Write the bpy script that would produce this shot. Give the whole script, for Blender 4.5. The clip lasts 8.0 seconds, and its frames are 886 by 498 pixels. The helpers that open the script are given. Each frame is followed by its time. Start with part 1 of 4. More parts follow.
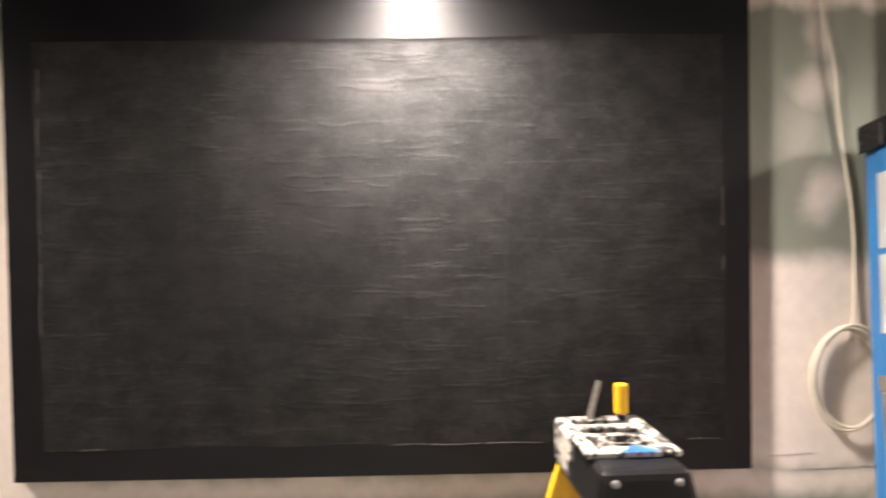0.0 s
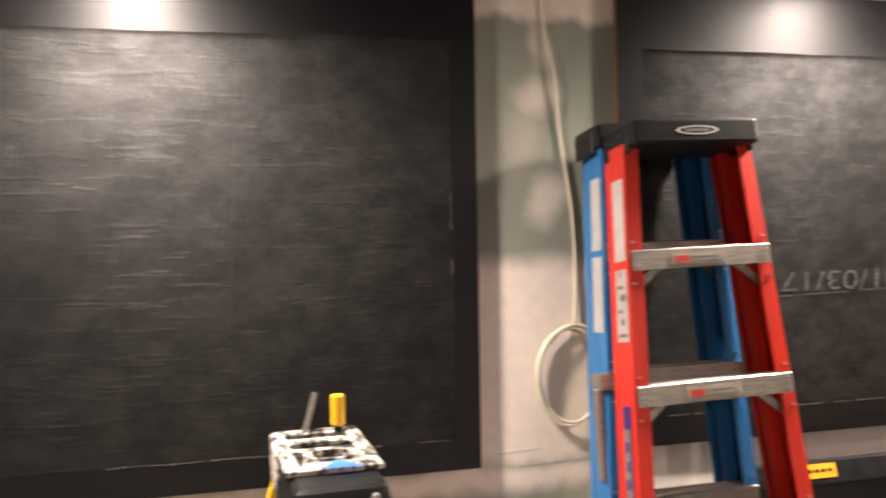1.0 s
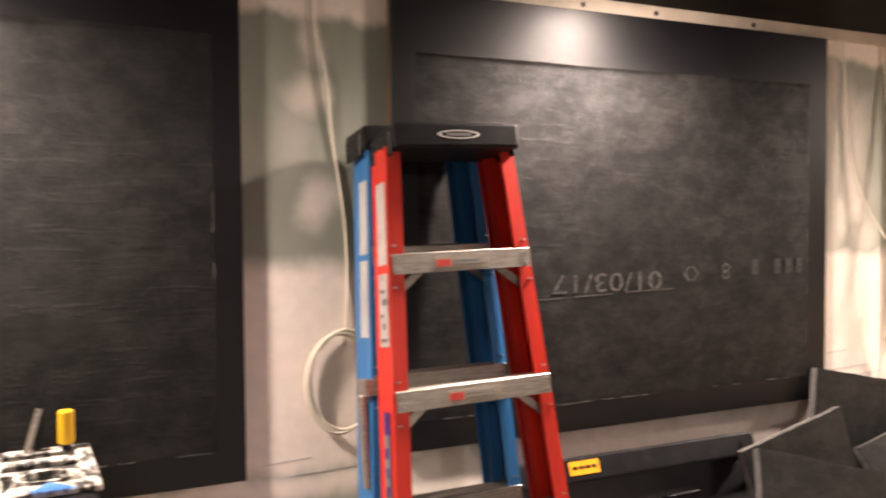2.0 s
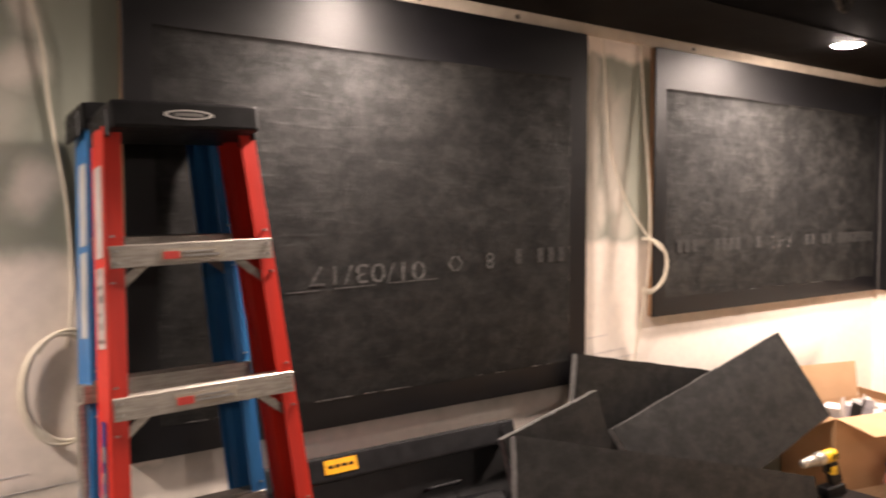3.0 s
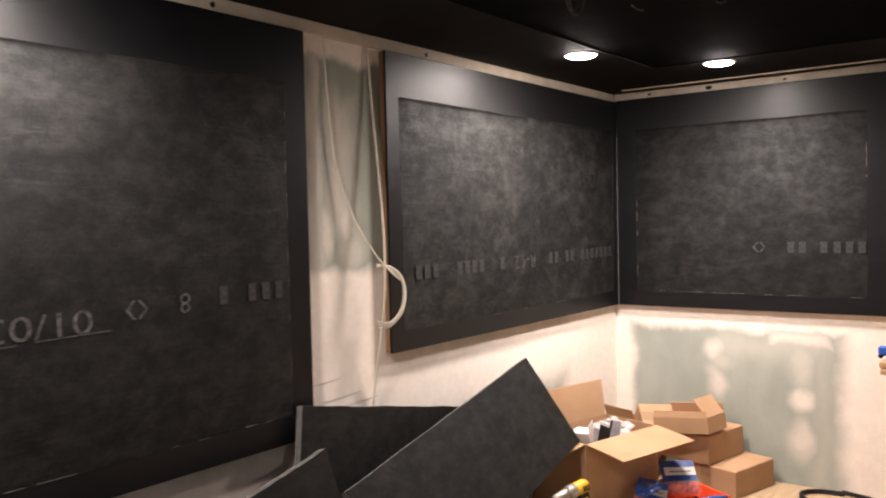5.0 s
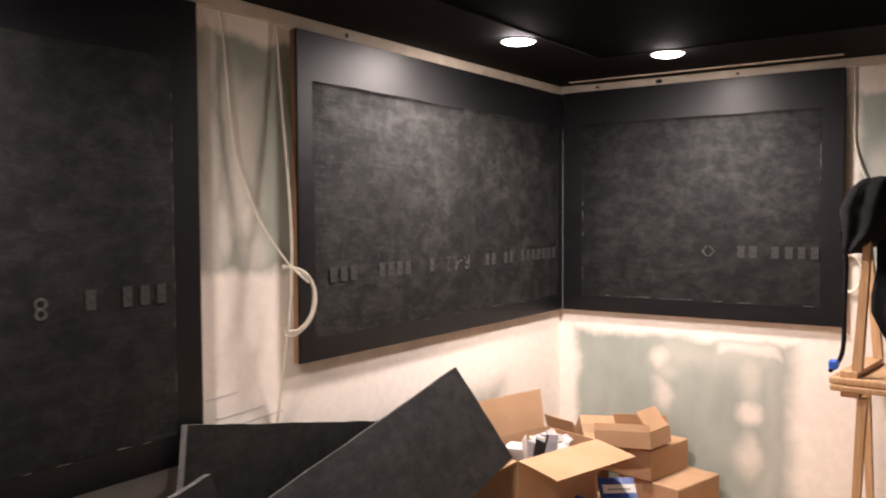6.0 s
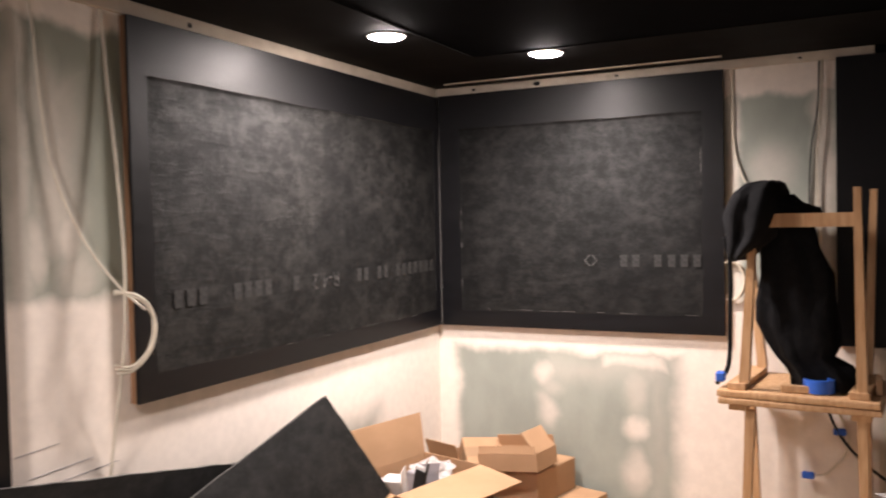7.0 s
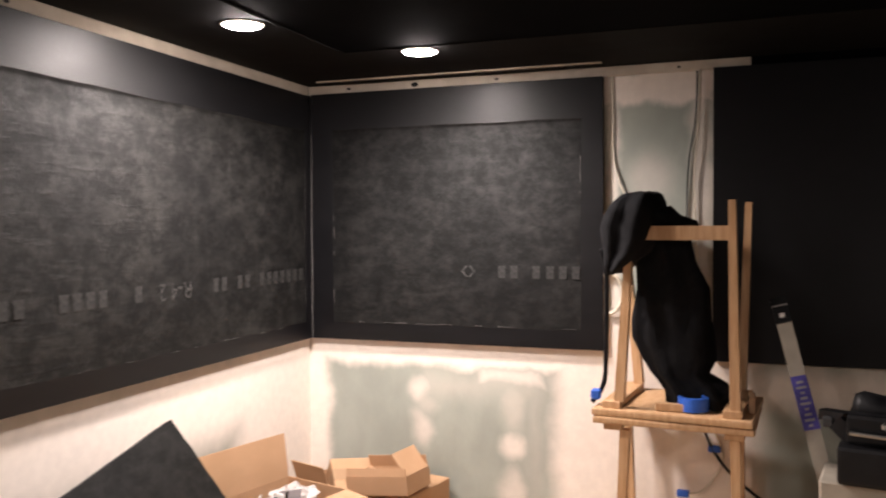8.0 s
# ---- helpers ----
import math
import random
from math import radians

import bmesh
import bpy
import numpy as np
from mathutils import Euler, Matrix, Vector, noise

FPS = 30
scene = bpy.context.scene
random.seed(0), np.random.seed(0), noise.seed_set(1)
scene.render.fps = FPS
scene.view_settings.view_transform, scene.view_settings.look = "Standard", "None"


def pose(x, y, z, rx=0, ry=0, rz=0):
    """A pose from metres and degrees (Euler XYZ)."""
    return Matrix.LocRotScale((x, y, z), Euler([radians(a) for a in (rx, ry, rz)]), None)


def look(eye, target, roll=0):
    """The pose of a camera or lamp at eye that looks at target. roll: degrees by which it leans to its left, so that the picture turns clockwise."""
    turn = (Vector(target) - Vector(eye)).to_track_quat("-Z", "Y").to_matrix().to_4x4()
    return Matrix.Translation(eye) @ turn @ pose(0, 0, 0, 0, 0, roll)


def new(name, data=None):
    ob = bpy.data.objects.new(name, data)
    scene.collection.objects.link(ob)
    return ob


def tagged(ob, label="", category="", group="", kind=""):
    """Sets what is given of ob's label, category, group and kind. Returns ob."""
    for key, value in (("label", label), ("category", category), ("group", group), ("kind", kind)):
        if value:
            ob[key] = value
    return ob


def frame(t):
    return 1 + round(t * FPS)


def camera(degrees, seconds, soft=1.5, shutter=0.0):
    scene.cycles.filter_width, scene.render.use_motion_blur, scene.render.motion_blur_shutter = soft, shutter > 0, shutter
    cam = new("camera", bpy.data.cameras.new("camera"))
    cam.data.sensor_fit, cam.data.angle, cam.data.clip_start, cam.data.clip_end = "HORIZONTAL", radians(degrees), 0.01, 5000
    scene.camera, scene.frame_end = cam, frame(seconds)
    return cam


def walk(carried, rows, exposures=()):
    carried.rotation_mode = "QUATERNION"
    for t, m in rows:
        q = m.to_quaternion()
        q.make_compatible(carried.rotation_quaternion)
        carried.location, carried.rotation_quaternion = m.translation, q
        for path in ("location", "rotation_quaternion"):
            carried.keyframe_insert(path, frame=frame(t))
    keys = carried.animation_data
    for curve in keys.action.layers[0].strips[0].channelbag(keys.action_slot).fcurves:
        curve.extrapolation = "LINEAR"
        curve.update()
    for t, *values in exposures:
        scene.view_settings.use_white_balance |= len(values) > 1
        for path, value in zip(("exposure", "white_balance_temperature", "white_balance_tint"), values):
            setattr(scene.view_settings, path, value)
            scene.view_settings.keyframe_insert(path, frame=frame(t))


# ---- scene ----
cam = camera(56.0, 8.0, soft=2.0, shutter=0.5)
PATH = [
    (0, (0.466, 0.588, 1.506), (0.492, 2.587, 1.454), -0.9),
    (0.5, (0.565, 0.602, 1.525), (0.816, 2.585, 1.462), -0.8),
    (1, (0.669, 0.621, 1.529), (1.147, 2.562, 1.457), -1.0),
    (2.3, (0.922, 0.606, 1.525), (1.864, 2.369, 1.448), -0.1),
    (2.5, (0.968, 0.615, 1.529), (1.985, 2.335, 1.442), 0.1),
    (3, (1.057, 0.607, 1.53), (2.264, 2.198, 1.428), -0.0),
    (3.3, (1.105, 0.630, 1.526), (2.416, 2.136, 1.429), -0.2),
    (3.5, (1.137, 0.656, 1.526), (2.511, 2.106, 1.422), -0.4),
    (4, (1.224, 0.758, 1.547), (2.721, 2.084, 1.485), -0.7),
    (4.5, (1.319, 0.822, 1.54), (2.912, 2.029, 1.471), -1.7),
    (4.7, (1.379, 0.816, 1.554), (2.971, 2.022, 1.482), -1.5),
    (5.8, (1.731, 0.829, 1.558), (3.357, 1.990, 1.490), -0.2),
    (6, (1.783, 0.840, 1.565), (3.425, 1.978, 1.482), -0.3),
    (6.5, (1.915, 0.9, 1.56), (3.621, 1.941, 1.495), -1.0),
    (7, (2.038, 0.949, 1.573), (3.825, 1.845, 1.508), -1.2),
    (7.5, (2.133, 0.971, 1.574), (3.98, 1.736, 1.512), -0.4),
    (8, (2.264, 0.929, 1.58), (4.146, 1.604, 1.525), -0.3),
]
walk(cam, [(t, look(eye, target, roll)) for t, eye, target, roll in PATH],
     exposures=[(0, 1.18, 6700, 9), (1.0, 1.05, 7100, 12), (2.5, 0.84, 7350, 17), (3.0, 0.56, 7250, 15), (3.5, 0.28, 6900, 13), (4.0, 0.10, 6650, 11), (4.5, 0.03, 6600, 10), (6.0, -0.03, 6550, 13), (8.0, 0.0, 6500, 12)])
# ---- world: a closed basement room, lit by ceiling lights alone, some of them unseen
world = bpy.data.worlds.new("world")
scene.world = world
world.use_nodes = True
world.node_tree.nodes["Background"].inputs[0].default_value = (0.0, 0.0, 0.0, 1)
LIGHT = (1.0, 0.885, 0.835)
LAMP_GLOW, LAMP_WATTS = 360.0, 90.0
# wall planes and levels
WALL_Y, FRONT_Y = 2.705, 2.675
WALL_X, FRONT_X = 5.485, 5.455
CEIL, RISER = 2.187, 0.30
# first: unseen, set by the row's spacing; last two: added unseen as fill light
LAMPS = [(-1.58, 2.33), (0.42, 2.33), (2.42, 2.33), (4.416, 2.332), (4.963, 1.978), (0.42, -0.9), (2.42, -0.9)]


# ---- materials
def nodes_of(name, rough, metal=0.0, spec=0.5):
    m = bpy.data.materials.new(name)
    m.use_nodes = True
    t = m.node_tree
    b = t.nodes["Principled BSDF"]
    b.inputs["Roughness"].default_value = rough
    b.inputs["Metallic"].default_value = metal
    b.inputs["Specular IOR Level"].default_value = spec
    return m, t, b


def noise_node(t, coord, scale, detail=4, stretch=(1, 1, 1), rough=0.55, warp=0.0):
    mp = t.nodes.new("ShaderNodeMapping")
    mp.inputs["Scale"].default_value = stretch
    t.links.new(coord, mp.inputs["Vector"])
    n = t.nodes.new("ShaderNodeTexNoise")
    n.inputs["Scale"].default_value = scale
    n.inputs["Detail"].default_value = detail
    n.inputs["Roughness"].default_value = rough
    n.inputs["Distortion"].default_value = warp
    t.links.new(mp.outputs[0], n.inputs["Vector"])
    return n.outputs["Fac"]


def ramp(t, fac, lo, hi, a=0.0, b=1.0):
    r = t.nodes.new("ShaderNodeMapRange")
    r.interpolation_type = "SMOOTHSTEP"
    for i, v in enumerate((lo, hi, a, b)):
        r.inputs[i + 1].default_value = v
    t.links.new(fac, r.inputs[0])
    return r.outputs[0]


def mixc(t, fac, a, b):
    x = t.nodes.new("ShaderNodeMix")
    x.data_type = "RGBA"
    t.links.new(fac, x.inputs[0])
    for sock, v in ((x.inputs[6], a), (x.inputs[7], b)):
        if isinstance(v, tuple):
            sock.default_value = (*v, 1)
        else:
            t.links.new(v, sock)
    return x.outputs[2]


def calc(t, op, a, b=0.0):
    x = t.nodes.new("ShaderNodeMath")
    x.operation = op
    for sock, v in ((x.inputs[0], a), (x.inputs[1], b)):
        if isinstance(v, (int, float)):
            sock.default_value = v
        else:
            t.links.new(v, sock)
    return x.outputs[0]


def bump(t, b, height, strength, dist=0.01):
    n = t.nodes.new("ShaderNodeBump")
    n.inputs["Strength"].default_value = strength
    n.inputs["Distance"].default_value = dist
    t.links.new(height, n.inputs["Height"])
    t.links.new(n.outputs[0], b.inputs["Normal"])


def mat(name, c1, c2=None, scale=18.0, rough=0.6, metal=0.0, spec=0.5, bumps=0.15, stretch=(1, 1, 1), stain=0.25, fine=140.0, vary=0.25):
    """A two-scale surface: grain between c1 and c2, broad stains, fine relief."""
    m, t, b = nodes_of(name, rough, metal, spec)
    co = t.nodes.new("ShaderNodeTexCoord").outputs["Object"]
    c2 = c2 or tuple(v * 0.75 for v in c1)
    grain = noise_node(t, co, scale, 6, stretch)
    col = mixc(t, ramp(t, grain, 0.35, 0.65), c1, c2)
    broad = ramp(t, noise_node(t, co, scale * 0.17, 3), 0.4, 0.7)
    dark = mixc(t, calc(t, "MULTIPLY", broad, stain), col, tuple(v * 0.45 for v in c1))
    t.links.new(dark, b.inputs["Base Color"])
    f = noise_node(t, co, fine, 3, stretch)
    rr = calc(t, "ADD", calc(t, "MULTIPLY", grain, vary), rough - vary * 0.5)
    t.links.new(rr, b.inputs["Roughness"])
    bump(t, b, calc(t, "ADD", calc(t, "MULTIPLY", grain, 0.6), calc(t, "MULTIPLY", f, 0.4)), bumps)
    return m


def drywall(name, axis, rects, base=(0.31, 0.325, 0.27), mud=(0.84, 0.755, 0.672)):
    """Moisture-resistant board with skim-coat patches: rects are (u, z, half width, half height, soft, amount)."""
    m, t, b = nodes_of(name, 0.85, 0, 0.25)
    co = t.nodes.new("ShaderNodeTexCoord").outputs["Object"]
    sx = t.nodes.new("ShaderNodeSeparateXYZ")
    t.links.new(co, sx.inputs[0])
    wob = noise_node(t, co, 7.0, 5)
    wob2 = noise_node(t, co, 6.0, 5, (1.3, 1.3, 0.8))
    u = calc(t, "ADD", sx.outputs[axis], calc(t, "MULTIPLY", calc(t, "SUBTRACT", wob, 0.5), 0.09))
    z = calc(t, "ADD", sx.outputs[2], calc(t, "MULTIPLY", calc(t, "SUBTRACT", wob2, 0.5), 0.10))
    total = None
    for cu, cz, hu, hz, soft, amount in rects:
        du = calc(t, "SUBTRACT", calc(t, "ABSOLUTE", calc(t, "SUBTRACT", u, cu)), hu)
        dz = calc(t, "SUBTRACT", calc(t, "ABSOLUTE", calc(t, "SUBTRACT", z, cz)), hz)
        if max(hu, hz) < 0.12:
            eu = calc(t, "DIVIDE", calc(t, "SUBTRACT", u, cu), hu + soft)
            ez = calc(t, "DIVIDE", calc(t, "SUBTRACT", z, cz), hz + soft)
            k = ramp(t, calc(t, "SQRT", calc(t, "ADD", calc(t, "MULTIPLY", eu, eu), calc(t, "MULTIPLY", ez, ez))), 0.15, 1.1, amount, 0.0)
        else:
            k = ramp(t, calc(t, "MAXIMUM", du, dz), -soft, soft, amount, 0.0)
        total = k if total is None else calc(t, "MAXIMUM", total, k)
    grain = noise_node(t, co, 30.0, 5)
    smear = noise_node(t, co, 4.0, 5, (1.0, 1.0, 0.6))
    total = calc(t, "MULTIPLY", total, ramp(t, smear, 0.25, 0.5, 0.92, 1.0))
    green = mixc(t, ramp(t, smear, 0.35, 0.65), base, tuple(v * 0.82 for v in base))
    cream = mixc(t, ramp(t, grain, 0.3, 0.7), mud, tuple(v * 0.93 for v in mud))
    t.links.new(mixc(t, total, green, cream), b.inputs["Base Color"])
    bump(t, b, calc(t, "ADD", calc(t, "MULTIPLY", total, 0.5), calc(t, "MULTIPLY", grain, 0.25)), 0.25)
    return m


def felt_material(name, seed, k=1.0, dash=1.0, blotch=0.5, folds=0.0):
    """Black duct-liner felt: wispy mottling, short horizontal slubs, soft creases, pale scuffs; folds: faint upright crease lines."""
    m, t, b = nodes_of(name, 0.62, 0, 0.50)
    co = t.nodes.new("ShaderNodeTexCoord").outputs["Object"]
    mp = t.nodes.new("ShaderNodeMapping")
    mp.inputs["Location"].default_value = (seed, seed * 0.7, seed * 1.3)
    t.links.new(co, mp.inputs["Vector"])
    v = mp.outputs[0]
    cloud = noise_node(t, v, 2.4, 9, (1, 1, 0.9), 0.66)
    patch = noise_node(t, v, 13.0, 10, (0.85, 0.85, 1.25), 0.72, 0.15)
    wisp = noise_node(t, v, 4.0, 9, (1.3, 1.3, 0.8), 0.66, 0.3)
    slub = noise_node(t, v, 7.0, 6, (1.0, 1.0, 7.5), 0.64)
    crease = noise_node(t, v, 1.7, 1, (2.4, 2.4, 0.5), 0.4)
    fibre = noise_node(t, v, 180.0, 3)
    upright = noise_node(t, v, 2.6, 2, (1.0, 1.0, 0.05), 0.5)
    line = calc(t, "MULTIPLY", ramp(t, calc(t, "ABSOLUTE", calc(t, "SUBTRACT", upright, 0.5)), 0.0, 0.012, 1.0, 0.0), folds)
    streak = calc(t, "MULTIPLY", ramp(t, slub, 0.50, 0.72), ramp(t, cloud, 0.36, 0.6, 0.25, 1.0))
    c = mixc(t, ramp(t, cloud, 0.36, 0.66), (0.0042 * k, 0.0041 * k, 0.0041 * k), (0.0088 * k, 0.0085 * k, 0.0080 * k))
    c = mixc(t, calc(t, "MULTIPLY", ramp(t, patch, 0.42, 0.66), calc(t, "MULTIPLY", ramp(t, cloud, 0.34, 0.60, 0.2, 1.0), blotch)), c, (0.031 * k, 0.0300 * k, 0.0276 * k))
    c = mixc(t, calc(t, "MULTIPLY", ramp(t, wisp, 0.55, 0.76), 0.42 * blotch), c, (0.048 * k, 0.0465 * k, 0.043 * k))
    c = mixc(t, calc(t, "MULTIPLY", streak, 0.40 * dash), c, (0.024 * k, 0.0232 * k, 0.0215 * k))
    c = mixc(t, calc(t, "MULTIPLY", line, 0.5), c, (0.026 * k, 0.025 * k, 0.023 * k))
    t.links.new(c, b.inputs["Base Color"])
    t.links.new(ramp(t, patch, 0.32, 0.68, 0.63, 0.55), b.inputs["Roughness"])
    t.links.new(ramp(t, patch, 0.30, 0.70, 0.21, 0.38), b.inputs["Specular IOR Level"])
    h = calc(t, "ADD", calc(t, "MULTIPLY", streak, 0.20 * dash), calc(t, "ADD", calc(t, "MULTIPLY", crease, 1.2), calc(t, "ADD", calc(t, "MULTIPLY", patch, 0.30), calc(t, "MULTIPLY", fibre, 0.05))))
    bump(t, b, calc(t, "ADD", h, calc(t, "MULTIPLY", line, 0.10)), 0.38, 0.02)
    return m


def plain_emit(name, colour, strength):
    m = bpy.data.materials.new(name)
    m.use_nodes = True
    t = m.node_tree
    t.nodes.remove(t.nodes["Principled BSDF"])
    e = t.nodes.new("ShaderNodeEmission")
    e.inputs[0].default_value = (*colour, 1)
    e.inputs[1].default_value = strength
    t.links.new(e.outputs[0], t.nodes["Material Output"].inputs[0])
    return m


M = dict(
    board=mat("painted_black_board", (0.0024, 0.0023, 0.0031), (0.0036, 0.0035, 0.0044), 9, 0.41, 0, 0.37, 0.05, (1, 1, 3), 0.3, 90, 0.12),
    ceiling=mat("matt_black_ceiling", (0.0018, 0.0018, 0.0024), (0.0029, 0.0030, 0.0038), 6, 0.85, 0, 0.04, 0.1),
    ceilband=mat("dark_brown_ceiling_border", (0.0055, 0.0050, 0.0050), (0.0075, 0.0068, 0.0066), 5, 0.75, 0, 0.12, 0.1),
    woodedge=mat("raw_board_edge", (0.30, 0.17, 0.09), (0.20, 0.11, 0.06), 12, 0.75, 0, 0.3, 0.3, (1, 1, 0.3)),
    plaster=mat("bare_plaster_strip", (0.62, 0.54, 0.44), (0.54, 0.46, 0.37), 14, 0.85, 0, 0.2, 0.2),
    ply=mat("plywood_deck", (0.55, 0.40, 0.25), (0.46, 0.32, 0.19), 7, 0.65, 0, 0.3, 0.15, (1, 9, 1), 0.25),
    concrete=mat("concrete_floor", (0.30, 0.29, 0.27), (0.24, 0.23, 0.22), 8, 0.8, 0, 0.3, 0.25),
    back=mat("unseen_far_wall", (0.075, 0.070, 0.066), (0.06, 0.056, 0.052), 5, 0.85, 0, 0.2, 0.1),
    red=mat("red_fibreglass", (0.62, 0.030, 0.016), (0.52, 0.024, 0.014), 10, 0.42, 0, 0.5, 0.06, (4, 4, 0.3), 0.18),
    blue=mat("blue_fibreglass", (0.024, 0.165, 0.40), (0.018, 0.13, 0.33), 10, 0.42, 0, 0.5, 0.06, (4, 4, 0.3), 0.18),
    yellow=mat("yellow_fibreglass", (0.75, 0.46, 0.02), (0.66, 0.38, 0.015), 10, 0.42, 0, 0.5, 0.06, (4, 4, 0.3), 0.2),
    alu=mat("scuffed_aluminium", (0.50, 0.465, 0.41), (0.36, 0.33, 0.29), 25, 0.42, 0.85, 0.5, 0.12, (1, 8, 8), 0.3),
    blackplastic=mat("black_plastic", (0.0055, 0.0055, 0.0063), (0.009, 0.009, 0.010), 30, 0.45, 0, 0.27, 0.12),
    greyplastic=mat("dark_grey_plastic", (0.024, 0.024, 0.025), (0.032, 0.032, 0.033), 22, 0.5, 0, 0.5, 0.12),
    sticker=mat("white_sticker", (0.80, 0.78, 0.74), (0.72, 0.70, 0.66), 26, 0.5, 0, 0.4, 0.02),
    stickergrey=mat("grey_print", (0.30, 0.29, 0.28), None, 40, 0.6, 0, 0.4, 0.02),
    stickerred=mat("red_print", (0.62, 0.06, 0.05), None, 40, 0.5, 0, 0.4, 0.02),
    stickerviolet=mat("violet_print", (0.09, 0.075, 0.36), None, 40, 0.5, 0, 0.4, 0.02),
    stickeryellow=mat("orange_sticker", (0.85, 0.42, 0.02), (0.78, 0.36, 0.02), 30, 0.5, 0, 0.4, 0.02),
    steel=mat("steel", (0.55, 0.54, 0.52), (0.42, 0.41, 0.40), 40, 0.3, 1.0, 0.5, 0.05),
    cable=mat("off_white_cable", (0.72, 0.66, 0.54), (0.64, 0.58, 0.47), 30, 0.5, 0, 0.4, 0.03),
    cableblack=mat("black_cable", (0.015, 0.015, 0.015), None, 30, 0.5, 0, 0.4, 0.03),
    dustycable=mat("dusty_grey_cable", (0.16, 0.15, 0.14), (0.06, 0.058, 0.055), 40, 0.8, 0, 0.3, 0.1),
    cableblue=mat("blue_tape", (0.03, 0.13, 0.60), (0.025, 0.11, 0.5), 30, 0.55, 0, 0.4, 0.05),
    card=mat("brown_cardboard", (0.46, 0.285, 0.165), (0.42, 0.258, 0.146), 6, 0.8, 0, 0.2, 0.06, (1, 1, 1.5), 0.15),
    cardin=mat("cardboard_inside", (0.36, 0.235, 0.14), (0.33, 0.21, 0.125), 9, 0.85, 0, 0.2, 0.12, (1, 1, 5), 0.2),
    paper=mat("white_paper", (0.78, 0.76, 0.74), (0.68, 0.66, 0.65), 12, 0.7, 0, 0.3, 0.2),
    greywhite=mat("pale_grey_card", (0.40, 0.385, 0.41), (0.33, 0.315, 0.34), 12, 0.7, 0, 0.3, 0.1),
    beigecard=mat("beige_card", (0.42, 0.37, 0.30), (0.35, 0.31, 0.25), 12, 0.7, 0, 0.3, 0.1),
    pine=mat("pale_pine", (0.58, 0.36, 0.195), (0.47, 0.27, 0.13), 10, 0.5, 0, 0.4, 0.12, (7, 7, 0.7), 0.2),
    cloth=mat("black_cloth", (0.006, 0.006, 0.007), (0.010, 0.010, 0.011), 40, 0.95, 0, 0.15, 0.5),
    orange=mat("orange_red_plastic", (0.78, 0.075, 0.02), (0.70, 0.06, 0.018), 20, 0.4, 0, 0.5, 0.05),
    pinkbag=mat("pink_red_wrap", (0.75, 0.16, 0.14), (0.62, 0.10, 0.10), 14, 0.35, 0, 0.5, 0.3),
    bluewrap=mat("dark_blue_wrap", (0.02, 0.06, 0.26), (0.03, 0.09, 0.34), 14, 0.3, 0, 0.5, 0.3),
    tapescrap=mat("light_blue_tape", (0.10, 0.33, 0.80), (0.08, 0.28, 0.72), 30, 0.6, 0, 0.3, 0.05),
    inkdim=mat("worn_dim_ink", (0.030, 0.029, 0.0275), (0.011, 0.011, 0.0105), 75, 0.62, 0, 0.42, 0.02),
    ink=mat("faded_pale_ink", (0.060, 0.0585, 0.055), (0.013, 0.013, 0.0125), 70, 0.62, 0, 0.42, 0.02),
    edge=mat("grey_cut_edge", (0.13, 0.125, 0.12), (0.08, 0.078, 0.075), 45, 0.85, 0, 0.3, 0.3),
    glue=mat("dried_pale_glue", (0.17, 0.165, 0.155), (0.05, 0.05, 0.048), 60, 0.5, 0, 0.5, 0.1),
    foam=felt_material("black_liner_board", 31.0, 0.50, 0.15, 0.30),
)
M["lamp"] = plain_emit("downlight_glow", LIGHT, LAMP_GLOW)

m, t, b = nodes_of("clear_plastic_film", 0.12, 0, 0.5)
b.inputs["Base Color"].default_value = (0.9, 0.9, 0.9, 1)
b.inputs["Alpha"].default_value = 0.35
bump(t, b, noise_node(t, t.nodes.new("ShaderNodeTexCoord").outputs["Object"], 35.0, 4), 0.6)
M["film"] = m

m, t, b = nodes_of("clear_wrap", 0.10, 0, 0.5)
b.inputs["Base Color"].default_value = (0.9, 0.9, 0.9, 1)
b.inputs["Alpha"].default_value = 0.10
bump(t, b, noise_node(t, t.nodes.new("ShaderNodeTexCoord").outputs["Object"], 25.0, 3), 0.3)
M["wrap"] = m

# tray top of the yellow ladder: black plastic under thrown white paint
m, t, b = nodes_of("paint_spattered_plastic", 0.55)
co = t.nodes.new("ShaderNodeTexCoord").outputs["Object"]
f = ramp(t, noise_node(t, co, 48.0, 6, (1.5, 0.6, 1), 0.65), 0.43, 0.56)
t.links.new(mixc(t, f, (0.02, 0.02, 0.02), (0.58, 0.54, 0.47)), b.inputs["Base Color"])
bump(t, b, f, 0.3)
M["spatter"] = m


# ---- mesh helpers
def part(name, bm, material, parent=None, label="", smooth=False):
    me = bpy.data.meshes.new(name)
    bmesh.ops.recalc_face_normals(bm, faces=bm.faces)
    bm.to_mesh(me)
    bm.free()
    me.materials.append(material)
    if smooth:
        for p in me.polygons:
            p.use_smooth = True
    ob = new(name, me)
    ob.parent = parent
    if label:
        tagged(ob, label)
    return ob


def thing(name, m, label, category, group="", kind=""):
    ob = new(name)
    ob.matrix_world = m
    return tagged(ob, label, category, group, kind)


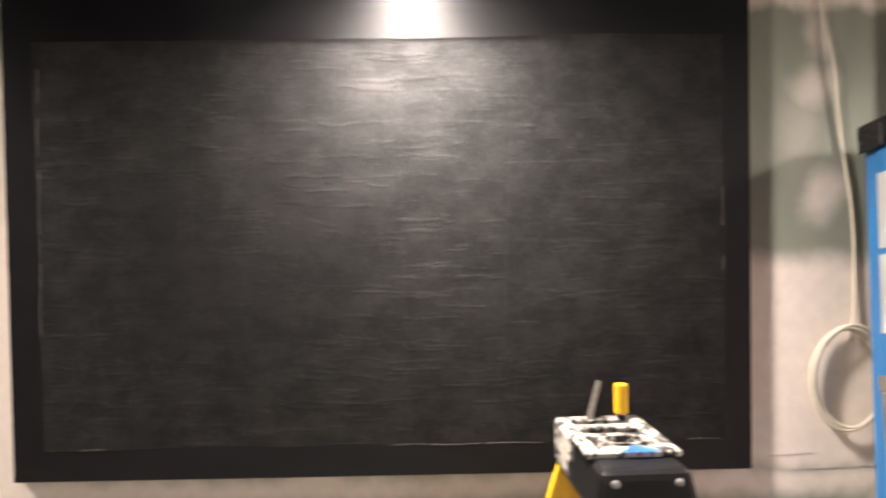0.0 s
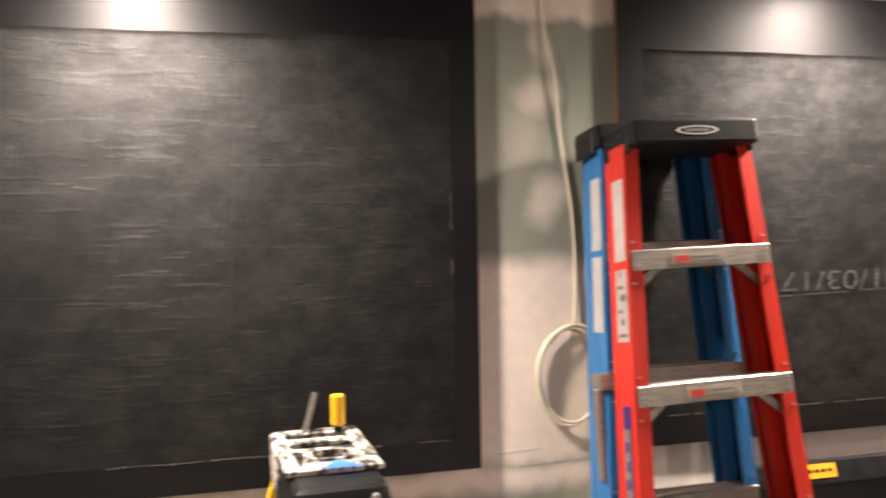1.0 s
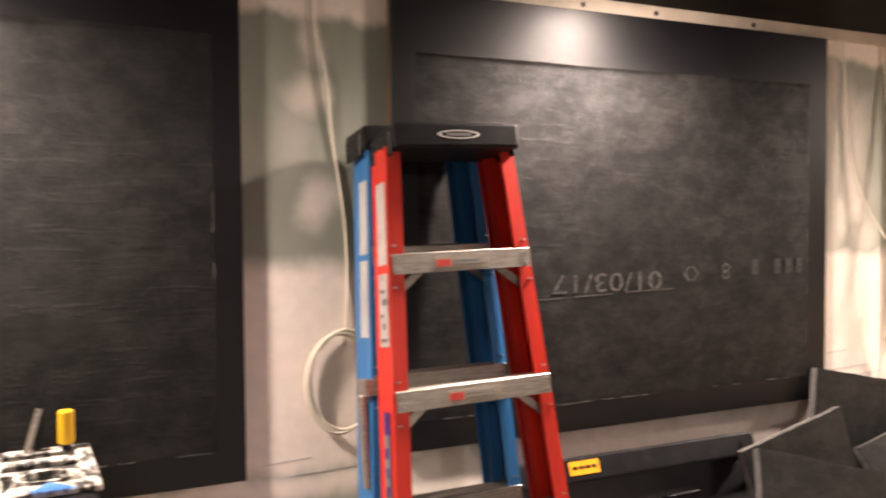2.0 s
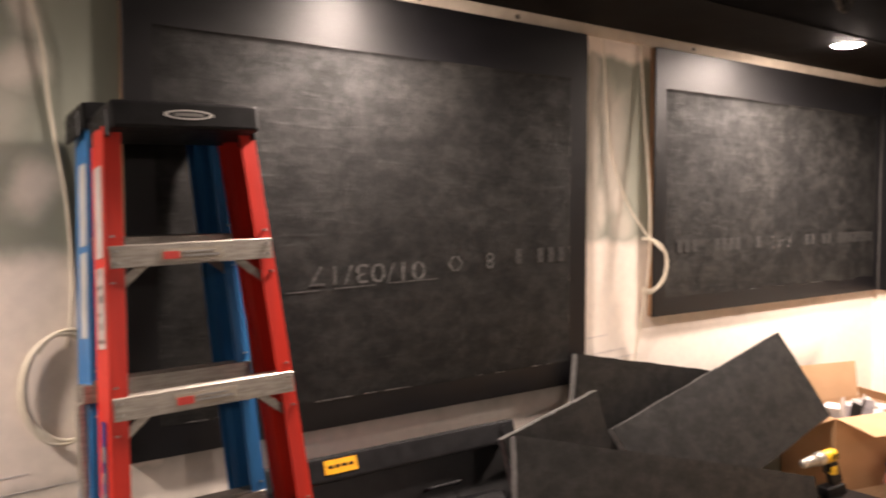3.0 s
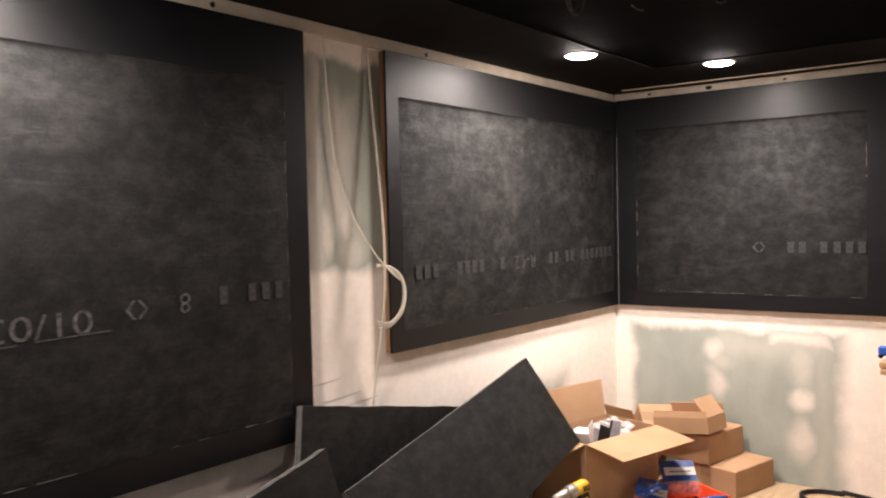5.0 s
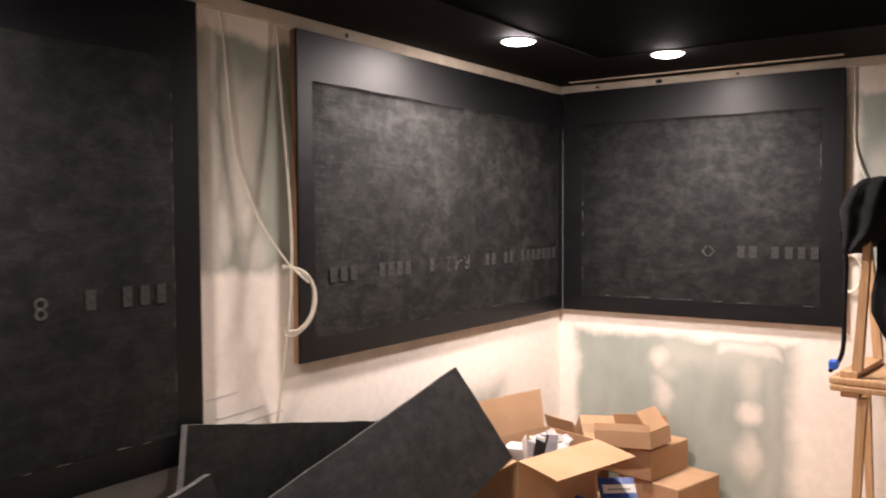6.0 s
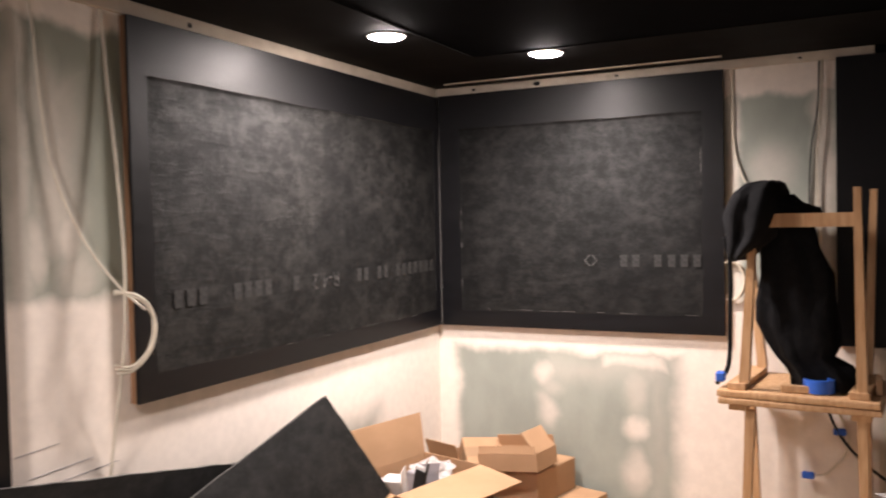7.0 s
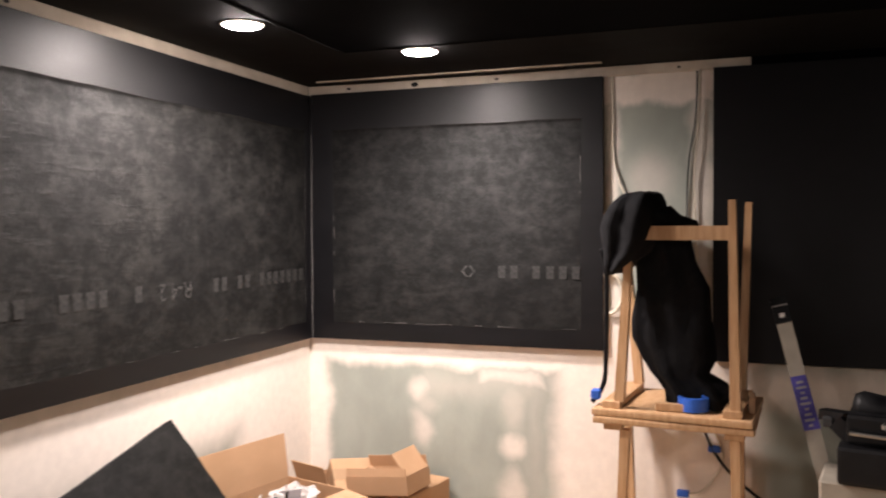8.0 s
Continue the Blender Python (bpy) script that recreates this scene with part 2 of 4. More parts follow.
def add_box(bm, lo, hi, m=None, bevel=0.0, seg=1):
    lo, hi = Vector(lo), Vector(hi)
    c = Matrix.Translation((lo + hi) / 2) @ Matrix.Diagonal((*(hi - lo), 1))
    r = bmesh.ops.create_cube(bm, size=1, matrix=(m @ c) if m else c)
    if bevel:
        es = list({e for v in r["verts"] for e in v.link_edges})
        bmesh.ops.bevel(bm, geom=es, offset=bevel, segments=seg, affect="EDGES", profile=0.6)
    return bm


def box(lo, hi, m=None, bevel=0.0, seg=1):
    return add_box(bmesh.new(), lo, hi, m, bevel, seg)


def add_beam(bm, a, b, wa, wb=None, up=(0, 0, 1)):
    """A tapered square bar from a to b; wa, wb: (width, depth) at its ends."""
    a, b, wb = Vector(a), Vector(b), wb or wa
    d = (b - a).normalized()
    side = d.cross(Vector(up))
    if side.length < 1e-4:
        side = d.cross(Vector((0, 1, 0)))
    side.normalize()
    top = side.cross(d)
    vs = []
    for p, w in ((a, wa), (b, wb)):
        for sx, sy in ((-1, -1), (1, -1), (1, 1), (-1, 1)):
            vs.append(bm.verts.new(p + side * (sx * w[0] / 2) + top * (sy * w[1] / 2)))
    for f in ((0, 1, 2, 3), (7, 6, 5, 4), (0, 4, 5, 1), (1, 5, 6, 2), (2, 6, 7, 3), (3, 7, 4, 0)):
        bm.faces.new([vs[i] for i in f])
    return bm


def channel(profile, a, b):
    """One closed profile of (right, forward) points swept straight from a to b, with x and y as its axes (or y and z along x)."""
    bm = bmesh.new()
    a, b = Vector(a), Vector(b)
    upright = abs((b - a).z) > abs((b - a).x)
    ends = [[bm.verts.new(p + (Vector((u, w, 0)) if upright else Vector((0, u, w)))) for u, w in profile] for p in (a, b)]
    bm.faces.new(ends[0][::-1])
    bm.faces.new(ends[1])
    n = len(profile)
    for i in range(n):
        bm.faces.new((ends[0][i], ends[0][(i + 1) % n], ends[1][(i + 1) % n], ends[1][i]))
    return bm


def beam(a, b, wa, wb=None, up=(0, 0, 1)):
    return add_beam(bmesh.new(), a, b, wa, wb, up)


def add_tube(bm, pts, r, sides=8, closed_ends=True):
    pts = [Vector(p) for p in pts]
    rings = []
    n = None
    for i, p in enumerate(pts):
        d = (pts[min(i + 1, len(pts) - 1)] - pts[max(i - 1, 0)]).normalized()
        if n is None:
            n = d.orthogonal().normalized()
        n = (n - d * n.dot(d)).normalized()
        q = d.cross(n)
        rr = r[i] if isinstance(r, (list, tuple)) else r
        rings.append([bm.verts.new(p + (n * math.cos(a) + q * math.sin(a)) * rr) for a in (2 * math.pi * k / sides for k in range(sides))])
    for r0, r1 in zip(rings, rings[1:]):
        for k in range(sides):
            bm.faces.new((r0[k], r0[(k + 1) % sides], r1[(k + 1) % sides], r1[k]))
    if closed_ends:
        bm.faces.new(rings[0][::-1])
        bm.faces.new(rings[-1])
    return bm


def tube(pts, r, sides=8):
    return add_tube(bmesh.new(), pts, r, sides)


def smooth_path(pts, n=8):
    """Points of a smooth curve through pts."""
    pts = [Vector(p) for p in pts]
    out = []
    for i in range(len(pts) - 1):
        p0, p1, p2, p3 = pts[max(i - 1, 0)], pts[i], pts[i + 1], pts[min(i + 2, len(pts) - 1)]
        for k in range(n):
            s = k / n
            out.append(0.5 * ((2 * p1) + (p2 - p0) * s + (2 * p0 - 5 * p1 + 4 * p2 - p3) * s * s + (3 * p1 - p0 - 3 * p2 + p3) * s ** 3))
    out.append(pts[-1])
    return out


def ring(c, r, axis, n=28, turns=1.0, drift=0.0, squash=1.0):
    """Points of a coil round c in the plane across axis 'x' or 'y'."""
    out = []
    for i in range(int(n * turns) + 1):
        a = 2 * math.pi * i / n
        k = drift * i / n
        u, w = r * math.cos(a) * squash + k, r * math.sin(a) + k * 0.6
        off = 0.006 * math.sin(a * 0.5 + 1)
        out.append((c[0] + u, c[1] + off, c[2] + w) if axis == "y" else (c[0] + off, c[1] + u, c[2] + w))
    return out


def disc(c, r, h, sides=32, r2=None):
    bm = bmesh.new()
    bmesh.ops.create_cone(bm, cap_ends=True, segments=sides, radius1=r, radius2=r if r2 is None else r2, depth=h, matrix=Matrix.Translation(c))
    return bm


def words(name, body, size, m, material, parent, label=""):
    cu = bpy.data.curves.new(name, "FONT")
    cu.body, cu.size, cu.align_x, cu.align_y = body, size, "CENTER", "CENTER"
    tmp = bpy.data.objects.new(name, cu)
    me = bpy.data.meshes.new_from_object(tmp)
    bpy.data.objects.remove(tmp)
    me.materials.clear()
    me.materials.append(material)
    ob = new(name, me)
    ob.parent = parent
    ob.matrix_local = m
    return tagged(ob, label) if label else ob


# ---- large structure
X0, Y0 = -2.6, -3.0
floor = tagged(part("floor", box((X0 - 0.2, Y0 - 0.2, -0.15), (WALL_X + 0.2, WALL_Y + 0.2, 0)), M["concrete"]), "bare grey concrete basement floor", "floor", kind="structure")
riser = tagged(part("riser_platform", box((3.42, Y0, 0.002), (WALL_X - 0.002, WALL_Y - 0.002, RISER), None, 0.004), M["ply"]), "low plywood seating platform along the wall", "platform", kind="structure")
north = drywall("patched_board_north", 0, [
    (1.46, 1.145, 0.30, 0.268, 0.04, 1.0), (1.46, 2.10, 0.30, 0.05, 0.02, 1.0), (1.465, 1.575, 0.03, 0.055, 0.04, 0.7), (1.44, 1.84, 0.05, 0.04, 0.04, 0.65), (1.455, 2.0, 0.02, 0.10, 0.03, 0.6), (1.40, 1.75, 0.03, 0.09, 0.05, 0.25),
    (3.47, 0.62, 0.24, 0.78, 0.03, 1.0), (3.47, 2.13, 0.24, 0.05, 0.02, 1.0), (3.44, 1.72, 0.06, 0.22, 0.07, 0.55), (3.47, 1.55, 0.02, 0.07, 0.03, 0.7), (3.33, 1.7, 0.03, 0.5, 0.03, 0.5), (3.41, 1.90, 0.035, 0.10, 0.05, 0.45), (3.49, 1.46, 0.05, 0.05, 0.05, 0.5), (3.37, 1.52, 0.02, 0.10, 0.03, 0.6),
    (4.6, 0.96, 1.2, 0.16, 0.10, 1.0), (5.25, 0.6, 0.35, 0.6, 0.12, 1.0), (4.1, 0.55, 0.16, 0.5, 0.12, 0.8), (-0.9, 1.2, 0.35, 0.75, 0.06, 1.0), (0.6, 0.84, 1.2, 0.035, 0.03, 0.9), (2.5, 0.82, 0.9, 0.07, 0.05, 0.95)])
tagged(part("wall_north", box((X0 - 0.2, WALL_Y, 0), (WALL_X + 0.2, WALL_Y + 0.15, CEIL + 0.1)), north), "green wallboard with cream joint-compound patches", "wall", kind="structure")
east = drywall("patched_board_east", 1, [
    (2.14, 1.06, 0.75, 0.06, 0.025, 1.0), (1.24, 0.7, 0.38, 0.55, 0.065, 1.0), (2.72, 0.7, 0.11, 0.6, 0.035, 1.0), (1.80, 0.97, 0.13, 0.03, 0.03, 0.75), (1.70, 0.7, 0.035, 0.4, 0.06, 0.22), (2.185, 0.895, 0.025, 0.035, 0.04, 0.68), (2.15, 0.85, 0.03, 0.02, 0.04, 0.3), (2.185, 0.745, 0.025, 0.06, 0.045, 0.6),
    (1.788, 0.69, 0.025, 0.045, 0.04, 0.8), (1.788, 0.50, 0.03, 0.085, 0.05, 0.65), (1.79, 0.85, 0.025, 0.09, 0.05, 0.35), (1.93, 0.93, 0.25, 0.05, 0.06, 0.25), (1.23, 2.10, 0.20, 0.06, 0.02, 1.0), (1.39, 1.6, 0.02, 0.6, 0.02, 0.8), (1.07, 1.6, 0.03, 0.5, 0.03, 0.7), (1.25, 1.75, 0.06, 0.10, 0.06, 0.4),
    (0.2, 0.98, 1.2, 0.07, 0.05, 0.8)], (0.37, 0.395, 0.345))
tagged(part("wall_east", box((WALL_X, Y0 - 0.2, 0), (WALL_X + 0.15, WALL_Y, CEIL + 0.1)), east), "green wallboard with cream joint-compound patches", "wall", kind="structure")
# unseen walls that close the room; dark so the black boards reflect little
tagged(part("wall_south", box((X0 - 0.2, Y0 - 0.15, 0), (WALL_X, Y0, CEIL + 0.1)), M["back"]), "unseen far wall, kept dark to cut reflections", "wall", kind="structure")
tagged(part("wall_west", box((X0 - 0.15, Y0, 0), (X0, WALL_Y, CEIL + 0.1)), M["back"]), "unseen far wall, kept dark to cut reflections", "wall", kind="structure")
ceil_bm = box((X0 - 0.2, Y0 - 0.2, CEIL), (WALL_X + 0.2, WALL_Y + 0.2, CEIL + 0.12))
tagged(part("ceiling", ceil_bm, M["ceiling"]), "matt black painted ceiling", "ceiling", kind="structure")
tagged(part("ceiling_border", box((X0, 2.24, CEIL - 0.003), (WALL_X - 0.001, WALL_Y - 0.001, CEIL - 0.0002)), M["ceilband"]), "dark brown painted ceiling border", "ceiling", kind="structure")
tagged(part("ceiling_border", box((4.90, Y0, CEIL - 0.003), (WALL_X - 0.001, 2.2399, CEIL - 0.0002)), M["ceilband"]), "dark brown painted ceiling border", "ceiling", kind="structure")
# bare strips above the wall panels and the loose reveal on the ceiling
tagged(part("trim", box((X0, WALL_Y - 0.012, 2.142), (WALL_X - 0.012, WALL_Y, CEIL - 0.0035), None, 0.003), M["plaster"]), "bare plaster strip under the ceiling", "trim", kind="structure")
tagged(part("trim", box((WALL_X - 0.012, 0.90, 2.146), (WALL_X, WALL_Y - 0.012, CEIL - 0.0035), None, 0.003), M["plaster"]), "bare plaster strip with drilled holes", "trim", kind="structure")
# filler box added to keep the wall black beyond the plaster strip's end
tagged(part("trim", box((WALL_X - 0.011, Y0, 2.1395), (WALL_X - 0.0005, 0.8995, CEIL - 0.0035)), M["ceiling"]), "black filler strip under the ceiling", "trim", kind="structure")
tagged(part("trim", box((WALL_X - 0.115, 1.42, CEIL - 0.008), (WALL_X - 0.100, 2.60, CEIL - 0.0033)), M["plaster"]), "pale reveal line in the ceiling", "trim", kind="structure")


# ---- wall panels
def wall_panel(u0, u1, z0, z1, felt, frame_y, along, m_felt, label):
    """A black board standing proud of the wall, with a felt sheet inside its border. along 'x': on the north wall."""
    def P(u, d, z):
        return (u, frame_y - d, z) if along == "x" else (FRONT_X - d, u, z)
    def bx(ua, ub, da, db, za, zb, bevel=0.0):
        a, c = P(ua, da, za), P(ub, db, zb)
        return box([min(p) for p in zip(a, c)], [max(p) for p in zip(a, c)], None, bevel)
    e = tagged(new("wall_panel"), label, "wall panel", "panels round the room")
    part("board", bx(u0, u1, 0, -0.010, z0, z1, 0.0015), M["board"], e)
    part("backing_frame", bx(u0 + 0.002, u1 - 0.002, -0.0105, -0.0298, z0 + 0.002, z1 - 0.002), M["woodedge"], e, "raw brown wooden backing edge")
    if felt:
        a0, a1, b0, b1 = felt
        bm = bmesh.new()
        nu, nz = 72, 44
        levels = [j / (nz - 4) * (1 - 0.016 / (b1 - b0)) for j in range(nz - 3)] + [1 - d / (b1 - b0) for d in (0.011, 0.007, 0.0035, 0.0)]
        rows = []
        for j in range(nz + 1):
            row = []
            for i in range(nu + 1):
                s, w = i / nu, levels[j]
                near = min(1.0, min(min(s, 1 - s) * abs(a1 - a0), min(w, 1 - w) * (b1 - b0)) / 0.16)
                u, z = a0 + (a1 - a0) * s, b0 + (b1 - b0) * w
                ripple = noise.noise(Vector((u * 3.1, frame_y, z * 1.7))) * 0.0022 + noise.noise(Vector((u * 9.0, 3.3, z * 2.2))) * 0.0010
                if j in (0, nz):
                    z += noise.noise(Vector((u * 4.0, 7.7, w * 9))) * 0.006
                if i in (0, nu):
                    u += noise.noise(Vector((5.5, z * 4.0, s * 9))) * 0.005
                down = (1 - w) * (b1 - b0)
                curl = (0.0042 + 0.0035 * noise.noise(Vector((u * 2.3, 1.1, frame_y)))) * max(0.0, 1 - down / 0.013) ** 1.6
                row.append(bm.verts.new(P(u, 0.0005 + (0.0022 + 0.6 * ripple) * near * near * (3 - 2 * near) + curl, z)))
            rows.append(row)
        for j in range(nz):
            for i in range(nu):
                bm.faces.new((rows[j][i], rows[j][i + 1], rows[j + 1][i + 1], rows[j + 1][i]))
        bmesh.ops.recalc_face_normals(bm, faces=bm.faces)
        part("felt_sheet", bm, m_felt, e, "matt black duct-liner felt with pale scuffs", True)
    return e


panel_1 = wall_panel(-0.592, 1.268, 0.882, 2.139, (-0.515, 1.200, 0.960, 1.978), FRONT_Y, "x", felt_material("felt_one", 3.0, 0.68, 0.70, 0.22, 0.25), "large black wall board with a felt sheet inside")
panel_2 = wall_panel(1.662, 3.272, 0.898, 2.139, (1.735, 3.185, 0.980, 1.975), FRONT_Y, "x", felt_material("felt_two", 11.0, 0.40, 0.45, 0.75), "black wall board with printed felt sheet behind stepladders")
panel_3 = wall_panel(3.648, FRONT_X - 0.001, 1.100, 2.139, (3.716, 5.398, 1.172, 1.985), FRONT_Y, "x", felt_material("felt_three", 19.0, 0.64, 0.45, 1.0), "black wall board with printed felt reaching the corner")
panel_4 = wall_panel(1.425, FRONT_Y - 0.001, 1.100, 2.145, (1.510, 2.570, 1.174, 1.990), FRONT_Y, "y", felt_material("felt_four", 26.0, 0.45, 0.25, 0.9), "black wall board with printed felt on the end wall")
panel_5 = wall_panel(-1.60, 1.028, 1.080, 2.150, None, FRONT_Y, "y", None, "plain black wall board in shade")


# ---- ceiling downlights
def downlight(x, y):
    e = thing("downlight", Matrix.Translation((x, y, CEIL)), "round recessed white downlight, switched on", "downlight", "ceiling downlights")
    bm = bmesh.new()
    n = 40
    prof = [(0.066, -0.003), (0.065, -0.006), (0.057, -0.007), (0.056, -0.004)]
    rings = [[bm.verts.new((r * math.cos(2 * math.pi * k / n), r * math.sin(2 * math.pi * k / n), z)) for k in range(n)] for r, z in prof]
    for a, c in zip(rings, rings[1:]):
        for k in range(n):
            bm.faces.new((a[k], a[(k + 1) % n], c[(k + 1) % n], c[k]))
    part("trim_ring", bm, M["sticker"], e, "thin white trim ring", True)
    bm = bmesh.new()
    prof = [(0.0565, -0.004), (0.053, -0.008), (0.043, -0.012), (0.022, -0.014)]
    rings = [[bm.verts.new((r * math.cos(2 * math.pi * k / n), r * math.sin(2 * math.pi * k / n), z)) for k in range(n)] for r, z in prof]
    for a, c in zip(rings, rings[1:]):
        for k in range(n):
            bm.faces.new((a[k], a[(k + 1) % n], c[(k + 1) % n], c[k]))
    bm.faces.new(rings[-1])
    part("diffuser", bm, M["lamp"], e, "glowing warm white diffuser")
    li = bpy.data.lights.new("downlight_beam", "SPOT")
    li.energy, li.color, li.spot_size, li.spot_blend, li.shadow_soft_size = LAMP_WATTS, LIGHT, radians(168), 1.0, 0.068
    beam_ob = new("downlight_beam", li)
    beam_ob.parent = e
    beam_ob.location = (0, 0, -0.062)
    return e


for lx, ly in LAMPS:
    downlight(lx, ly)


# ---- stepladders
def stepladder(name, m, fibre, height, top_w, foot_w, label, stickers, cap_y=(-0.088, 0.070), rear=0.060, cap_w=None):
    """A folded fibreglass stepladder; its own z runs up the rails and -y is the step side."""
    e = thing(name, m, label, "stepladder", "stepladders")
    T = height - 0.055
    def half(z):
        return foot_w / 2 + (top_w / 2 - foot_w / 2) * z / T
    for s in (-1, 1):
        for front in (True, False):
            y0, y1 = (-0.075, 0.0) if front else (0.004, rear)
            inset = 0.0 if front else 0.006
            f, g = 0.036, 0.005
            prof = [(0, y0), (-s * f, y0), (-s * f, y0 + g), (-s * g, y0 + g), (-s * g, y1 - g), (-s * f, y1 - g), (-s * f, y1), (0, y1)]
            bm = channel(prof, (s * (half(0) - inset), 0, 0), (s * (half(T) - inset), 0, T))
            rail = part("front_rail" if front else "rear_rail", bm, fibre, e)
            part("foot", box((s * half(0) - 0.022 - s * 0.012, y0 - 0.006, -0.004), (s * half(0) + 0.022 - s * 0.012, y1 + 0.004, 0.045), None, 0.004), M["blackplastic"], rail, "black rubber foot")
    k = 1
    while k * 0.305 < height - 0.2:
        z = height - 0.305 * k
        w = half(z) - 0.004
        prof = [(-0.084, z - 0.046), (-0.080, z - 0.046), (-0.080, z - 0.005), (-0.004, z - 0.005), (-0.004, z - 0.030), (0.0, z - 0.030), (0.0, z)]
        for r in range(5):
            prof += [(-0.008 - r * 0.014, z), (-0.009 - r * 0.014, z + 0.002), (-0.012 - r * 0.014, z + 0.002), (-0.013 - r * 0.014, z)]
        prof += [(-0.082, z), (-0.084, z - 0.002)]
        bm = channel(prof, (-w, 0, 0), (w, 0, 0))
        step = part("step", bm, M["alu"], e, "ribbed aluminium tread")
        for s in (-1, 1):
            bm = bmesh.new()
            add_beam(bm, (s * (w - 0.11), -0.055, z - 0.012), (s * (w - 0.006), -0.055, z - 0.095), (0.018, 0.003), None, (0, 1, 0))
            part("brace", bm, M["alu"], step)
            for dz in (-0.012, -0.035):
                part("rivet", disc((s * (w - 0.012), -0.0865, z + dz), 0.004, 0.004, 8), M["steel"], step)
        if stickers and k <= 2:
            part("label", box((-0.075, -0.0865, z - 0.038), (0.06, -0.0842, z - 0.012)), M["beigecard"], step, "pale printed label")
            part("label_bars", box((-0.028, -0.0875, z - 0.031), (0.052, -0.0866, z - 0.026)), M["stickergrey"], step)
            part("label_bars", box((-0.028, -0.0875, z - 0.022), (0.040, -0.0866, z - 0.018)), M["stickergrey"], step)
            part("label_block", box((-0.071, -0.0875, z - 0.034), (-0.036, -0.0866, z - 0.018)), M["stickerred"], step, "red block on the label")
        k += 1
    # moulded cap
    cw = cap_w or top_w / 2 + 0.012
    ca, cb = cap_y
    top = height - 0.010
    bm = box((-cw, ca, top - 0.058), (cw, cb, top), None, 0.007, 2)
    cap = part("cap", bm, M["blackplastic"], e, "black moulded plastic cap")
    part("cap_tray", box((-cw + 0.02, ca + 0.015, top - 0.002), (cw - 0.02, cb - 0.015, top + 0.004), None, 0.002), M["blackplastic"], cap)
    for s in (-1, 1):
        part("cap_cheek", box((s * cw - 0.004, ca + 0.03, top - 0.070), (s * cw + 0.004, cb - 0.006, top - 0.012), None, 0.003), M["blackplastic"], cap)
        for dy, dz in ((0.25, -0.024), (0.25, -0.048), (0.5, -0.035), (0.75, -0.024), (0.75, -0.048)):
            bm = bmesh.new()
            bmesh.ops.create_uvsphere(bm, u_segments=8, v_segments=5, radius=0.005, matrix=Matrix.Translation((s * (cw + 0.004), ca + 0.03 + (cb - ca - 0.03) * dy, top + dz)))
            part("rivet", bm, M["greyplastic"], cap)
    if stickers:
        # oval badge: a pale ring and a plain bar inside it
        bm = bmesh.new()
        n = 40
        rings = [[bm.verts.new((a * math.cos(2 * math.pi * i / n), ca - 0.0012, height - 0.038 + c * math.sin(2 * math.pi * i / n))) for i in range(n)] for a, c in ((0.054, 0.0105), (0.046, 0.0075))]
        for i in range(n):
            bm.faces.new((rings[0][i], rings[0][(i + 1) % n], rings[1][(i + 1) % n], rings[1][i]))
        part("badge_ring", bm, M["sticker"], cap, "pale oval badge outline")
        part("badge_bar", box((-0.032, ca - 0.0018, height - 0.0415), (0.032, ca - 0.0005, height - 0.0345)), M["stickergrey"], cap)
    # stickers on the outer face of the left rail
    for z0, z1, col, bars in stickers or (((height - 0.32), (height - 0.14), "sticker", 0), ((height - 0.52), (height - 0.335), "sticker", 0)):
        def on_rail(za, zb, ya, yb, lift, material, nm):
            bm = bmesh.new()
            vs = [bm.verts.new((-half(z) - 0.0027 - lift, y, z)) for z, y in ((za, ya), (za, yb), (zb, yb), (zb, ya))]
            bm.faces.new(vs)
            bmesh.ops.solidify(bm, geom=list(bm.faces), thickness=0.0008)
            return part(nm, bm, material, e)
        if col == "stickerviolet":
            on_rail(z0, z1, -0.052, -0.018, 0.0004, M["stickerviolet"], "sticker")
            on_rail(z0 + 0.05, z1 - 0.05, -0.050, -0.020, 0.0012, M["greywhite"], "sticker_panel")
            for i in range(bars):
                zz = z0 + 0.06 + (z1 - z0 - 0.12) * i / bars
                on_rail(zz, zz + 0.022, -0.044, -0.026 - 0.004 * (i % 2), 0.0022, M["stickerviolet"], "printed_bar")
            continue
        on_rail(z0, z1, -0.066, -0.010, 0.0004, M[col], "sticker")
        for i in range(bars):
            zz = z0 + (z1 - z0) * (i + 0.4) / bars
            on_rail(zz, zz + (z1 - z0) * (0.30 + 0.25 * (i % 2)) / bars, -0.060 + 0.010 * (i % 3), -0.020 - 0.012 * (i % 2), 0.0016, M["stickergrey"], "printed_bar")
    # rivets down the rail edges where steps and braces are fixed
    for s in (-1, 1):
        for q in range(1, 6):
            for dz in (0.02, -0.075):
                z = height - 0.305 * q + dz
                if z > 0.1:
                    part("rivet", disc((s * (half(z) - 0.012), -0.0765, z), 0.0045, 0.004, 8), M["steel"], e)
    return e


def lean(x, y, deg, yaw=0.0, roll=0.0):
    return Matrix.Translation((x, y, 0)) @ Matrix.Rotation(radians(yaw), 4, "Z") @ Matrix.Rotation(radians(-deg), 4, "X") @ Matrix.Rotation(radians(roll), 4, "Y")


